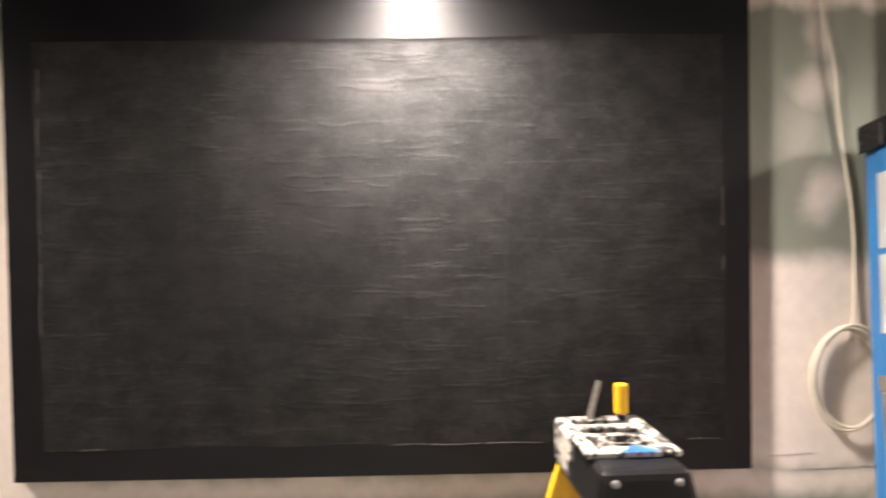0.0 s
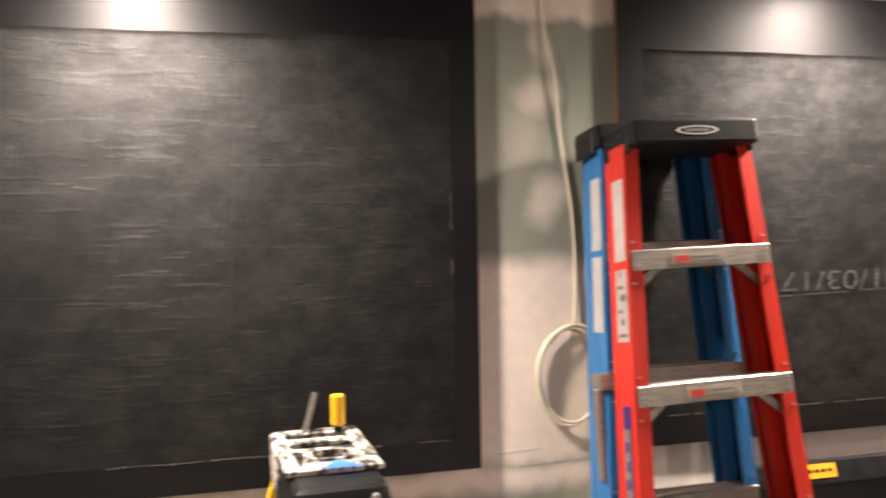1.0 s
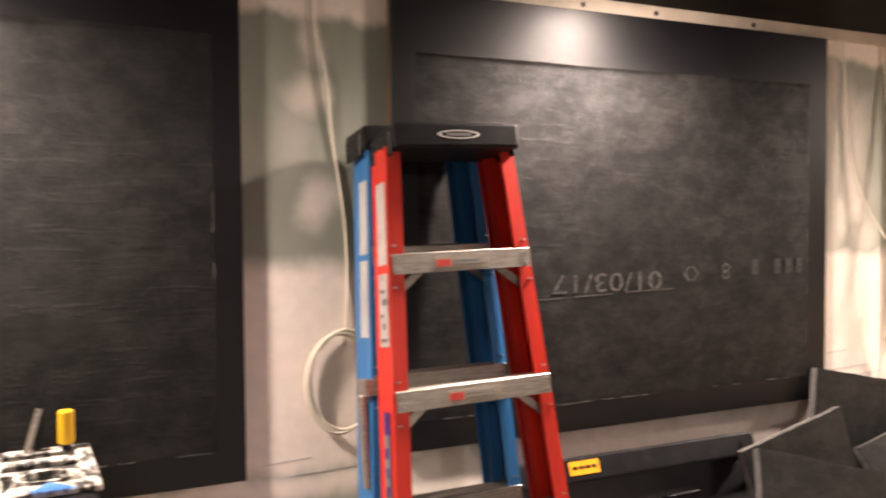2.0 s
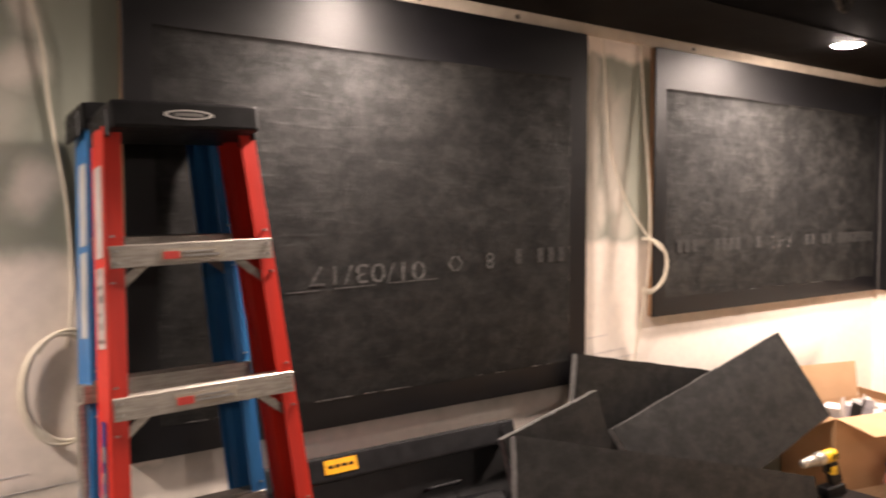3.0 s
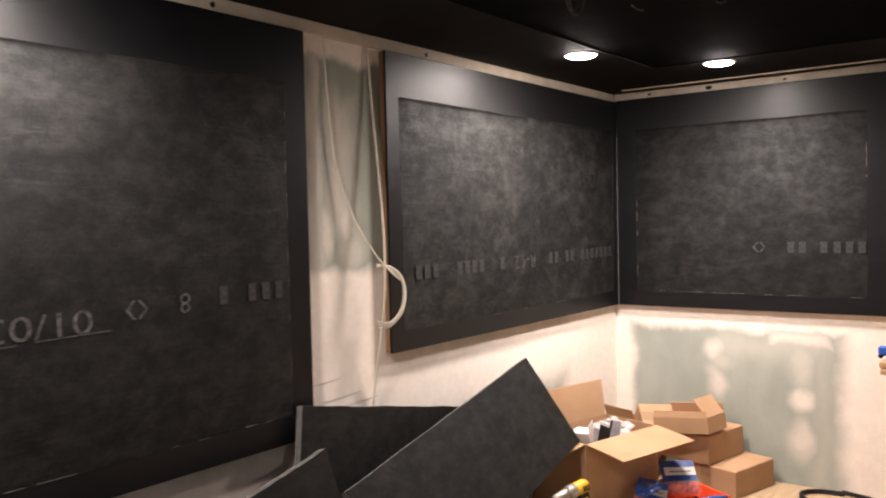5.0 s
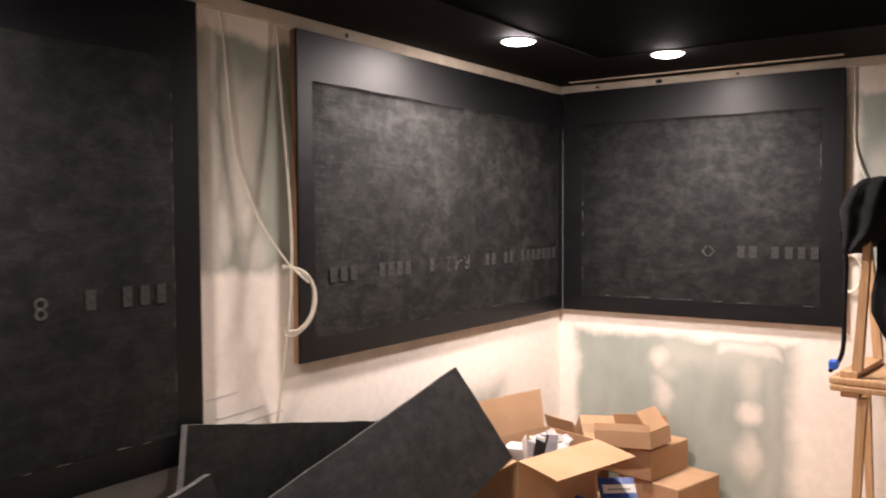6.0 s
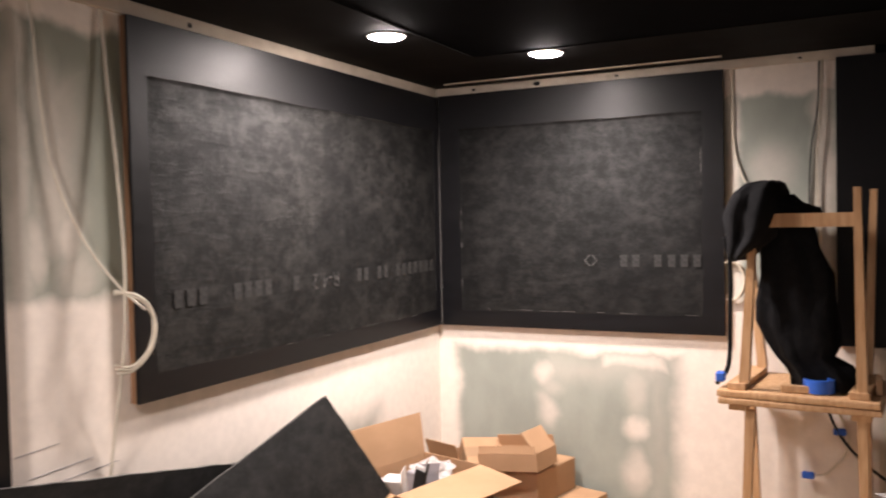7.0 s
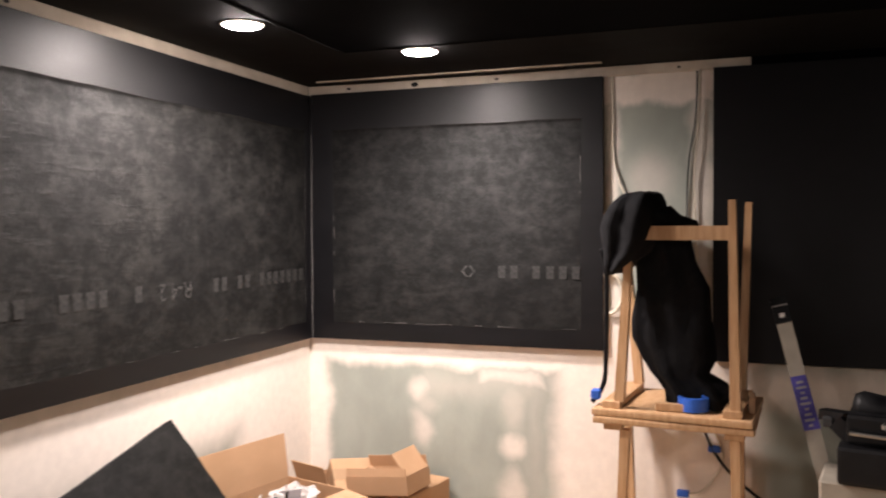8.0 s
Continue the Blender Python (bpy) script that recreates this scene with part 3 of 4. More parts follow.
red_ladder = stepladder("stepladder", lean(1.750, 2.205, 9.0, 0.0, -1.5), M["red"], 1.765, 0.332, 0.545, "red fibreglass stepladder, folded and leaning on the wall",
                        [(1.44, 1.63, "sticker", 0), (1.255, 1.42, "sticker", 6), (0.62, 1.11, "stickerviolet", 9)], (-0.122, 0.042), 0.040, 0.160)
blue_ladder = stepladder("stepladder", lean(1.712, 2.375, 7.4, 0.0, -0.6), M["blue"], 1.772, 0.305, 0.48, "blue fibreglass stepladder, folded behind the red one", None, (-0.085, 0.060), 0.055)
part("clamp", box((-0.201, -0.080, 1.115), (-0.170, -0.015, 1.155), None, 0.006, 2), M["alu"], blue_ladder, "metal spreader clamp")
part("spreader_bar", box((-0.2075, -0.062, 0.90), (-0.1915, -0.036, 1.118), None, 0.003), M["alu"], blue_ladder, "folded aluminium spreader bar")


def tray_ladder():
    """Small yellow stepladder standing open, seen from its narrow end: steps towards -x."""
    e = thing("stepladder", Matrix.Translation((0.822, 2.188, 0)) @ Matrix.Rotation(radians(2.5), 4, "Z") @ Matrix.Diagonal((1.24, 1.07, 1.014, 1)), "small yellow stepladder with paint-spattered black top", "stepladder", "stepladders")
    H = 1.080
    for s in (-1, 1):
        part("front_rail", beam((-0.30, s * 0.225, 0.0), (-0.042, s * 0.140, H - 0.075), (0.028, 0.050), None, (1, 0, 0)), M["yellow"], e)
        part("rear_rail", beam((0.34, s * 0.210, 0.0), (0.042, s * 0.135, H - 0.075), (0.028, 0.045), None, (1, 0, 0)), M["yellow"], e)
        part("spreader", beam((-0.215, s * 0.17, 0.52), (0.19, s * 0.17, 0.52), (0.004, 0.02)), M["alu"], e)
    for k in (1, 2, 3):
        z = H - 0.29 * k
        x = -0.05 - 0.25 * (H - 0.05 - z) / (H - 0.05)
        w = 0.15 + 0.075 * (H - 0.05 - z) / (H - 0.05)
        bm = box((x - 0.045, -w, z - 0.004), (x + 0.035, w, z), None, 0.001)
        add_box(bm, (x - 0.047, -w, z - 0.04), (x - 0.042, w, z - 0.001))
        part("step", bm, M["alu"], e, "aluminium tread")
    # moulded tray top with rims and tool holes
    bm = bmesh.new()
    add_box(bm, (-0.070, -0.168, H - 0.100), (0.070, 0.168, H - 0.012), None, 0.018, 3)
    for v in bm.verts:
        low = min(1.0, max(0.0, (H - 0.012 - v.co.z) / 0.088))
        v.co.x *= 0.93 + 0.16 * low
        v.co.y -= 0.018 * low if v.co.y < -0.1 else 0.0
    top = part("top_tray", bm, M["blackplastic"], e, "black moulded top")
    bm = bmesh.new()
    x0, x1, y0, y1, zb, zt = -0.071, 0.071, -0.100, 0.169, H - 0.013, H
    add_box(bm, (x0, y0, zb), (x0 + 0.022, y1, zt), None, 0.003)
    add_box(bm, (x1 - 0.022, y0, zb), (x1, y1, zt), None, 0.003)
    for ya, yb in ((0.140, 0.169), (0.075, 0.100), (0.015, 0.030), (-0.100, -0.060)):
        add_box(bm, (x0 + 0.020, ya, zb), (x1 - 0.020, yb, zt), None, 0.003)
    part("spattered_ribs", bm, M["spatter"], top, "ribs covered in white paint splashes")
    bm = bmesh.new()
    n = 24
    rings = [[bm.verts.new((a * math.cos(2 * math.pi * i / n) + 0.005, a * 0.8 * math.sin(2 * math.pi * i / n) - 0.022, z)) for i in range(n)] for a, z in ((0.044, H - 0.012), (0.042, H + 0.002), (0.034, H + 0.002), (0.032, H - 0.012))]
    for ra, rb in zip(rings, rings[1:]):
        for i in range(n):
            bm.faces.new((ra[i], ra[(i + 1) % n], rb[(i + 1) % n], rb[i]))
    part("tool_hole_rim", bm, M["spatter"], top)
    part("paint_skirt", box((-0.074, 0.02, H - 0.085), (-0.0655, 0.165, H - 0.004), None, 0.002), M["spatter"], top, "white paint run down the side")
    for dx, dz in ((-0.045, -0.035), (0.045, -0.035), (-0.050, -0.062), (0.0, -0.060), (0.052, -0.058)):
        bm = bmesh.new()
        bmesh.ops.create_uvsphere(bm, u_segments=8, v_segments=6, radius=0.008, matrix=Matrix.Translation((dx, -0.169, H + dz)))
        part("rivet", bm, M["stickergrey"], top)
    bm = bmesh.new()
    vs = [bm.verts.new(p) for p in ((-0.020, -0.105, H + 0.001), (0.040, -0.108, H + 0.001), (0.022, -0.080, H + 0.002), (0.006, -0.062, H + 0.002))]
    bm.faces.new(vs)
    bmesh.ops.solidify(bm, geom=list(bm.faces), thickness=0.001)
    part("tape_scrap", bm, M["tapescrap"], top, "torn scrap of blue tape")
    return e


tray_ladder()
mk = thing("marker_can", Matrix.Translation((0.862, 2.345, 1.094)), "yellow cylindrical tool handle standing on the ladder top", "tool handle")
part("barrel", tube([(0, 0, 0.010), (0, 0, 0.013), (0, 0, 0.071), (0, 0, 0.074)], [0.010, 0.0145, 0.0145, 0.013], 20), M["yellow"], mk)
part("neck", disc((0, 0, 0.006), 0.009, 0.014, 14), M["blackplastic"], mk)
pry = thing("pry_bar", Matrix.Translation((0.806, 2.340, 1.092)), "grey steel bar leaning out of the ladder top", "bar")
part("shaft", beam((-0.020, 0, -0.02), (0.010, 0.01, 0.082), (0.011, 0.008), (0.011, 0.006), (0, 1, 0)), M["alu"], pry)
part("blade", beam((0.004, 0.012, -0.01), (0.019, 0.016, 0.080), (0.016, 0.006), (0.004, 0.006), (0, 1, 0)), M["blackplastic"], pry, "black tapered blade")


# ---- loose liner boards
def liner_board(corner, u, v, lu, lv, thick, label, ragged=0.004, square=True):
    """A rigid black board from one corner along u and v (made square to each other)."""
    u = Vector(u).normalized()
    v = Vector(v)
    v = (v - u * v.dot(u)).normalized() if square else v.normalized()
    n = u.cross(v).normalized()
    if n.y > 0:
        n = -n
    e = thing("liner_board", Matrix.Identity(4), label, "board", "loose liner boards")
    c = Vector(corner)
    def outline(k):
        pts = []
        for a, b2, steps in (((0, 0), (lu, 0), 24), ((lu, 0), (lu, lv), 12), ((lu, lv), (0, lv), 24), ((0, lv), (0, 0), 12)):
            for i in range(steps):
                s = i / steps
                pu, pv = a[0] + (b2[0] - a[0]) * s, a[1] + (b2[1] - a[1]) * s
                j = noise.noise(Vector((pu * 23 + corner[0] * 5, pv * 23, 1.5))) * ragged if i else 0
                pts.append(c + u * (pu + j) + v * (pv + j) + n * k)
        return pts
    face, bk = outline(thick), outline(0)
    bm = bmesh.new()
    fv = [bm.verts.new(p + n * 0.0008) for p in face]
    fm = [bm.verts.new(p - n * 0.002) for p in face]
    bm.faces.new(fv)
    for i in range(len(fv)):
        j = (i + 1) % len(fv)
        bm.faces.new((fv[i], fv[j], fm[j], fm[i]))
    part("felt_face", bm, M["foam"], e)
    bm = bmesh.new()
    a = [bm.verts.new(p - n * 0.0021) for p in face]
    d = [bm.verts.new(p) for p in bk]
    bm.faces.new(d)
    for i in range(len(a)):
        j = (i + 1) % len(a)
        bm.faces.new((a[i], a[j], d[j], d[i]))
    part("core", bm, M["edge"], e, "grey cut edge")
    return e


liner_board((4.405, 2.622, 0.972), (0.127, -0.172, -0.348), (-1.10, -0.09, -0.20), 0.412, 1.20, 0.025, "black liner board tipped on its corner against others", 0.004, False)
liner_board((3.183, 2.655, 1.012), (0.977, 0.0, -0.19), (-0.19, -0.10, -0.95), 1.05, 0.72, 0.025, "black liner board leaning on the wall")
liner_board((2.662, 2.40, 0.859), (1.488, -0.10, -0.389), (-0.2, -0.35, -0.92), 1.53, 0.60, 0.025, "long black liner board leaning in front of others")
liner_board((2.70, 2.50, 0.822), (0.477, 0.058, 0.076), (0.0, -0.2, -0.95), 0.486, 0.60, 0.025, "short black liner board with pale cut edge")


# ---- open tool chest under the second panel
def tool_chest():
    e = thing("tool_chest", Matrix.Translation((2.37, 2.62, 0)), "black plastic tool chest with open lid and orange label", "tool chest")
    w = 0.43
    part("base", box((-w, -0.62, 0.0), (w, -0.16, 0.42), None, 0.012, 2), M["blackplastic"], e)
    lid_m = Matrix.Translation((0, -0.16, 0.40)) @ Matrix.Rotation(radians(-20), 4, "X")
    bm = bmesh.new()
    add_box(bm, (-w, -0.012, 0.0), (w, 0.012, 0.40), lid_m, 0.004)
    lid = part("lid", bm, M["greyplastic"], e, "dark grey lid stood open")
    bm = bmesh.new()
    add_box(bm, (-w - 0.008, -0.075, 0.395), (w + 0.008, 0.02, 0.465), lid_m, 0.008, 2)
    rim = part("lid_rim", bm, M["blackplastic"], lid, "black ribbed rim")
    part("label", box((-0.245, -0.0775, 0.415), (-0.145, -0.0755, 0.452), lid_m), M["stickeryellow"], lid, "orange warning label")
    for i in range(4):
        part("label_print", box((-0.234 + 0.021 * i, -0.0785, 0.4295), (-0.219 + 0.021 * i, -0.0778, 0.4385), lid_m), M["blackplastic"], lid)
    part("latch_hole", disc((0, 0, 0), 0.018, 0.006, 20), M["blackplastic"], lid).matrix_local = lid_m @ Matrix.Translation((w - 0.035, -0.078, 0.432)) @ Matrix.Rotation(radians(90), 4, "X")
    bm = tube(smooth_path([lid_m @ Vector(p) for p in ((0.10, -0.012, 0.31), (0.105, -0.05, 0.315), (0.20, -0.05, 0.315), (0.205, -0.012, 0.31))]), 0.006)
    part("handle", bm, M["blackplastic"], lid, "", True)
    bm = bmesh.new()
    add_box(bm, (0.05, -0.10, 0.10), (0.34, -0.012, 0.27), lid_m, 0.03, 2)
    part("inner_pocket", bm, M["blackplastic"], lid, "moulded black tool pocket")
    return e


tool_chest()


# ---- cartons and clutter on the platform
def carton(x, y, z, yaw, sx, sy, sz, label, flaps=(), tilt=(0, 0), tape=True):
    """A cardboard box of outer size sx, sy, sz; flaps: (side, length, degrees open) with sides N S E W; none: closed."""
    e = thing("cardboard_box", Matrix.Translation((x, y, z)) @ Euler((radians(tilt[0]), radians(tilt[1]), radians(yaw))).to_matrix().to_4x4(), label, "box", "cardboard boxes")
    k = 0.004
    hx, hy = sx / 2, sy / 2
    if flaps:
        for nm, lo, hi in (("side", (-hx, -hy, 0), (hx, -hy + k, sz)), ("side", (-hx, hy - k, 0), (hx, hy, sz)), ("end", (-hx, -hy + k, 0), (-hx + k, hy - k, sz)), ("end", (hx - k, -hy + k, 0), (hx, hy - k, sz)), ("bottom", (-hx + k, -hy + k, 0), (hx - k, hy - k, k))):
            part(nm, box(lo, hi), M["card"], e)
        for side, length, deg in flaps:
            a = {"S": 0, "E": 90, "N": 180, "W": 270}[side]
            half_w = hx if side in "NS" else hy
            off = hy if side in "NS" else hx
            m = Matrix.Rotation(radians(a), 4, "Z") @ Matrix.Translation((0, -off + k / 2, sz)) @ Matrix.Rotation(radians(deg), 4, "X")
            bm = bmesh.new()
            nseg = 5
            prev = None
            for i in range(nseg + 1):
                q = i / nseg
                sag = -0.06 * length * q * q
                row = [bm.verts.new(m @ Vector((s * (half_w - 0.004), sag * 0.5 + d, length * q))) for s in (-1, 1) for d in (-k / 2, k / 2)]
                if prev:
                    for p, r in ((0, 1), (1, 3), (3, 2), (2, 0)):
                        bm.faces.new((prev[p], prev[r], row[r], row[p]))
                else:
                    bm.faces.new((row[0], row[1], row[3], row[2]))
                prev = row
            bm.faces.new((prev[0], prev[2], prev[3], prev[1]))
            part("flap", bm, M["card"], e)
    else:
        part("body", box((-hx, -hy, 0), (hx, hy, sz), None, 0.004), M["card"], e)
        part("flap_seam", box((-hx + 0.004, -0.0015, sz - 0.001), (hx - 0.004, 0.0015, sz + 0.0006)), M["cardin"], e, "dark seam between flaps")
        if tape:
            part("packing_tape", box((-hx - 0.0008, -0.025, sz - 0.05), (hx + 0.0008, 0.025, sz + 0.0010)), M["cardin"], e, "brown packing tape")
    return e


carton(4.790, 2.482, RISER, -14.6, 0.475, 0.300, 0.322, "large open cardboard box stuffed with packs", (("S", 0.200, 97), ("N", 0.165, 6), ("W", 0.15, 98), ("E", 0.15, 168)))
carton(5.310, 2.085, RISER, -14, 0.32, 0.30, 0.125, "flat closed cardboard box on the platform")
carton(5.315, 2.200, RISER + 0.127, -12, 0.30, 0.26, 0.132, "closed cardboard box stacked on another")
carton(5.206, 2.210, RISER + 0.262, -97, 0.27, 0.18, 0.070, "torn open cardboard box lying on the stack", (("S", 0.030, -12), ("E", 0.100, -36), ("N", 0.045, -14)), (-1, -7))
carton(5.350, 2.540, RISER, -20, 0.20, 0.20, 0.235, "open cardboard box in the corner", (("S", 0.06, 60), ("W", 0.09, 18)))
carton(5.292, 2.412, RISER + 0.205, -50, 0.20, 0.16, 0.115, "taped cardboard box tipped against another", (), (36, 4))


def crumpled(name, c, size, material, label, category, seed, rough=0.35, level=3):
    bm = bmesh.new()
    bmesh.ops.create_icosphere(bm, subdivisions=level, radius=1)
    for v in bm.verts:
        k = 1 + rough * noise.noise(v.co * 2.1 + Vector((seed, 0, 0))) + rough * 0.6 * noise.noise(v.co * 5.3 + Vector((0, seed, 0)))
        v.co = Vector((v.co.x * size[0], v.co.y * size[1], v.co.z * size[2])) * k
    ob = part(name, bm, material)
    ob.location = c
    return tagged(ob, label, category)


def small_pack(x, y, z, rx, ry, rz, size, material, label):
    e = thing("small_carton", pose(x, y, z, rx, ry, rz), label, "carton", "packs in the box")
    part("body", box((-size[0] / 2, -size[1] / 2, 0), (size[0] / 2, size[1] / 2, size[2]), None, 0.003), material, e)
    part("open_flap", box((-size[0] / 2, -size[1] / 2, size[2]), (size[0] / 2, -size[1] / 2 + 0.002, size[2] + 0.035), None), material, e)
    return e


small_pack(4.625, 2.445, 0.50, 0, -14, 10, (0.055, 0.07, 0.17), M["paper"], "white slim carton leaning in the open box")
small_pack(4.685, 2.415, 0.50, 6, 8, -20, (0.012, 0.06, 0.165), M["blackplastic"], "thin black pack between white cartons")
small_pack(4.700, 2.410, 0.52, 4, 4, -18, (0.006, 0.06, 0.160), M["paper"], "white leaflet standing in the box")
small_pack(4.765, 2.430, 0.49, -4, 6, -30, (0.095, 0.085, 0.145), M["greywhite"], "pale grey open carton in the box")
crumpled("plastic_bag", (4.870, 2.43, 0.610), (0.085, 0.07, 0.045), M["film"], "clear crumpled plastic bag in the box", "plastic bag", 8.0, 0.5)
crumpled("crumpled_paper", (4.600, 2.50, 0.60), (0.05, 0.05, 0.05), M["paper"], "crumpled white packing paper in the box", "paper", 5.0, 0.5)


def paint_tray():
    e = thing("paint_tray", Matrix.Translation((4.930, 2.135, RISER)) @ Matrix.Rotation(radians(-30), 4, "Z") @ Matrix.Scale(0.78, 4), "orange-red plastic paint tray on the platform", "paint tray")
    bm = bmesh.new()
    n = 4
    outer = [(-0.19, -0.13), (0.19, -0.13), (0.19, 0.13), (-0.19, 0.13)]
    lev = [(0.86, 0.0), (1.0, 0.065), (1.06, 0.067), (1.06, 0.060)]
    rings = [[bm.verts.new((x * s, y * s, z)) for x, y in outer] for s, z in lev]
    bm.faces.new(rings[0][::-1])
    for a, c in zip(rings, rings[1:]):
        for i in range(4):
            bm.faces.new((a[i], a[(i + 1) % 4], c[(i + 1) % 4], c[i]))
    part("shell", bm, M["orange"], e)
    for i in range(5):
        part("rib", box((-0.13 + i * 0.06, -0.10, 0.001), (-0.12 + i * 0.06, 0.10, 0.006)), M["orange"], e)
    return e


paint_tray()
rl = thing("paint_roller", Matrix.Translation((4.80, 2.055, RISER + 0.075)) @ Matrix.Rotation(radians(-45), 4, "Z"), "paint roller with blue handle lying on the tray", "paint roller")
part("handle", tube([(0.02, 0, 0.0), (0.03, 0, 0), (0.10, 0, 0.004), (0.15, 0, 0.006)], [0.006, 0.009, 0.011, 0.008], 12), M["bluewrap"], rl, "blue plastic handle", True)
part("wire_frame", tube(smooth_path([(0.02, 0, 0), (-0.06, 0, 0.0), (-0.10, 0.05, 0.0), (-0.16, 0.05, 0.0), (-0.16, -0.08, 0.0)]), 0.004), M["steel"], rl, "bent steel wire", True)
def roller_pack(m, label, band):
    """A clear-wrapped pack of pink roller sleeves with a printed band."""
    e = thing("roller_pack", m, label, "package", "roller packs")
    for dx, dz in ((-0.048, 0), (0.0, 0.004), (0.048, 0)):
        bm = tube([(dx, -0.066, dz), (dx, -0.072, dz), (dx, -0.062, dz), (dx, 0.06, dz), (dx, 0.066, dz)], [0.012, 0.018, 0.026, 0.026, 0.020], 16)
        part("sleeve", bm, M["pinkbag"], e, "", True)
    card = Matrix.Translation((0, -0.050, 0.030)) @ Matrix.Rotation(radians(-38), 4, "X")
    lab = part("label_card", box((-0.074, 0.0, 0.0), (0.074, 0.005, 0.100), card, 0.002), band, e, "dark blue printed card")
    part("white_band", box((-0.060, -0.0012, 0.028), (0.074, 0.0002, 0.066), card), M["sticker"], lab, "white printed band")
    part("print_bar", box((-0.040, -0.0020, 0.041), (0.052, -0.0011, 0.048), card), M["stickergrey"], lab)
    bm = box((-0.082, -0.078, -0.030), (0.082, 0.075, 0.036), None, 0.014, 3)
    part("clear_wrap", bm, M["wrap"], e, "clear plastic wrap", True)
    return e


roller_pack(pose(4.925, 2.165, RISER + 0.082, -10, 0, -52), "clear pack of pink paint rollers with blue and white label", M["bluewrap"])
roller_pack(pose(4.760, 2.225, RISER + 0.050, 0, 12, -70) @ Matrix.Scale(0.85, 4), "pack of pink paint rollers with dark blue label", M["bluewrap"])
crumpled("blue_wrapper", (4.70, 2.20, RISER + 0.135), (0.085, 0.045, 0.020), M["bluewrap"], "dark blue foil wrapper", "wrapper", 9.0, 0.3)


def drill():
    e = thing("cordless_drill", Matrix.Translation((4.270, 2.28, 0.377)) @ Matrix.Rotation(radians(-18), 4, "Z") @ Matrix.Rotation(radians(-9), 4, "Y") @ Matrix.Scale(0.98, 4), "yellow and black cordless drill standing on its battery", "drill")
    part("motor_housing", tube([(-0.055, 0, 0.165), (-0.045, 0, 0.165), (0.03, 0, 0.165), (0.045, 0, 0.165)], [0.018, 0.027, 0.027, 0.020], 18), M["yellow"], e, "yellow housing", True)
    part("chuck", tube([(-0.13, 0, 0.165), (-0.12, 0, 0.165), (-0.075, 0, 0.165), (-0.055, 0, 0.165)], [0.010, 0.019, 0.022, 0.022], 16), M["alu"], e, "grey metal chuck", True)
    part("grip", beam((0.015, 0, 0.145), (0.03, 0, 0.05), (0.034, 0.042), (0.036, 0.046), (1, 0, 0)), M["blackplastic"], e)
    part("trigger", box((-0.022, -0.008, 0.10), (-0.004, 0.008, 0.135), None, 0.004), M["blackplastic"], e)
    part("gear_case", tube([(-0.058, 0, 0.165), (-0.050, 0, 0.165), (-0.020, 0, 0.165), (-0.018, 0, 0.165)], [0.022, 0.0285, 0.0285, 0.020], 18), M["alu"], e, "grey metal gear case", True)
    part("grip_insert", box((0.000, -0.0235, 0.090), (0.030, 0.0235, 0.125), None, 0.006, 2), M["yellow"], e, "yellow grip side")
    for i in range(3):
        part("motor_vent", box((0.006 + 0.012 * i, -0.0280, 0.155), (0.012 + 0.012 * i, -0.0255, 0.178)), M["blackplastic"], e)
    part("battery", box((-0.040, -0.030, 0.0), (0.058, 0.030, 0.045), None, 0.008, 2), M["blackplastic"], e, "black battery pack")
    return e


drill()
tagged(part("tool_bag", box((4.05, 2.10, RISER), (4.42, 2.36, 0.377), None, 0.03, 3), M["blackplastic"]), "low black glossy tool case under the drill", "tool case")
coil = tagged(part("cable_coil", tube(smooth_path([(5.32 + 0.10 * math.cos(a) * (1 + 0.05 * math.sin(3 * a)), 1.60 + 0.16 * math.sin(a), RISER + 0.006 + 0.004 * i / 6) for i, a in enumerate([k * 0.7 for k in range(28)])], 3), 0.005, 6), M["cableblack"], None, "", True), "black cable coiled on the platform", "cable")


# ---- two bar stools, one upside down on the other
def bar_stool(m, label, legs):
    """legs: (side, y at the seat, y at the foot), side -1 towards the room."""
    e = thing("bar_stool", m, label, "stool", "stacked bar stools")
    bm = box((-0.210, -0.252, 0.628), (0.210, 0.252, 0.650), None, 0.006, 2)
    part("seat", bm, M["pine"], e, "pale pine seat board")
    for q in (-1, 1):
        part("seat_cleat", box((-0.19, q * 0.19 - 0.03, 0.606), (0.19, q * 0.19 + 0.03, 0.6278), None, 0.002), M["pine"], e)
    for side, ys, yf in legs:
        part("leg", beam((side * 0.180, yf, 0.0), (side * 0.165, ys, 0.606), (0.022, 0.028), (0.032, 0.036), (1, 0, 0)), M["pine"], e)
    (s0, ya, fa), (s1, yb, fb) = legs[:2]
    part("stretcher", beam((-0.180, fa + 0.01, 0.095), (-0.180, fb - 0.01, 0.095), (0.018, 0.042)), M["pine"], e)
    return e


SX, SY = 5.195, 1.125
bar_stool(pose(SX, SY, RISER, 0, 0, -4), "pale pine bar stool standing on the platform", [(-1, -0.192, -0.205), (-1, 0.152, 0.175), (1, -0.180, -0.190), (1, 0.212, 0.185)])
bar_stool(pose(SX, SY, RISER + 0.652 + 0.650 * 1.085, 180, 0, -5.5) @ Matrix.Diagonal((1, 1, 1.085, 1)), "pale pine bar stool upside down on another stool", [(-1, -0.167, -0.123), (-1, 0.197, 0.186), (1, -0.172, -0.241), (1, 0.184, 0.203)])
SEAT = RISER + 0.652 + 0.026
tp = thing("tape_roll", pose(SX - 0.13, 1.075, SEAT + 0.024), "roll of blue masking tape on the stool", "tape")
bm = bmesh.new()
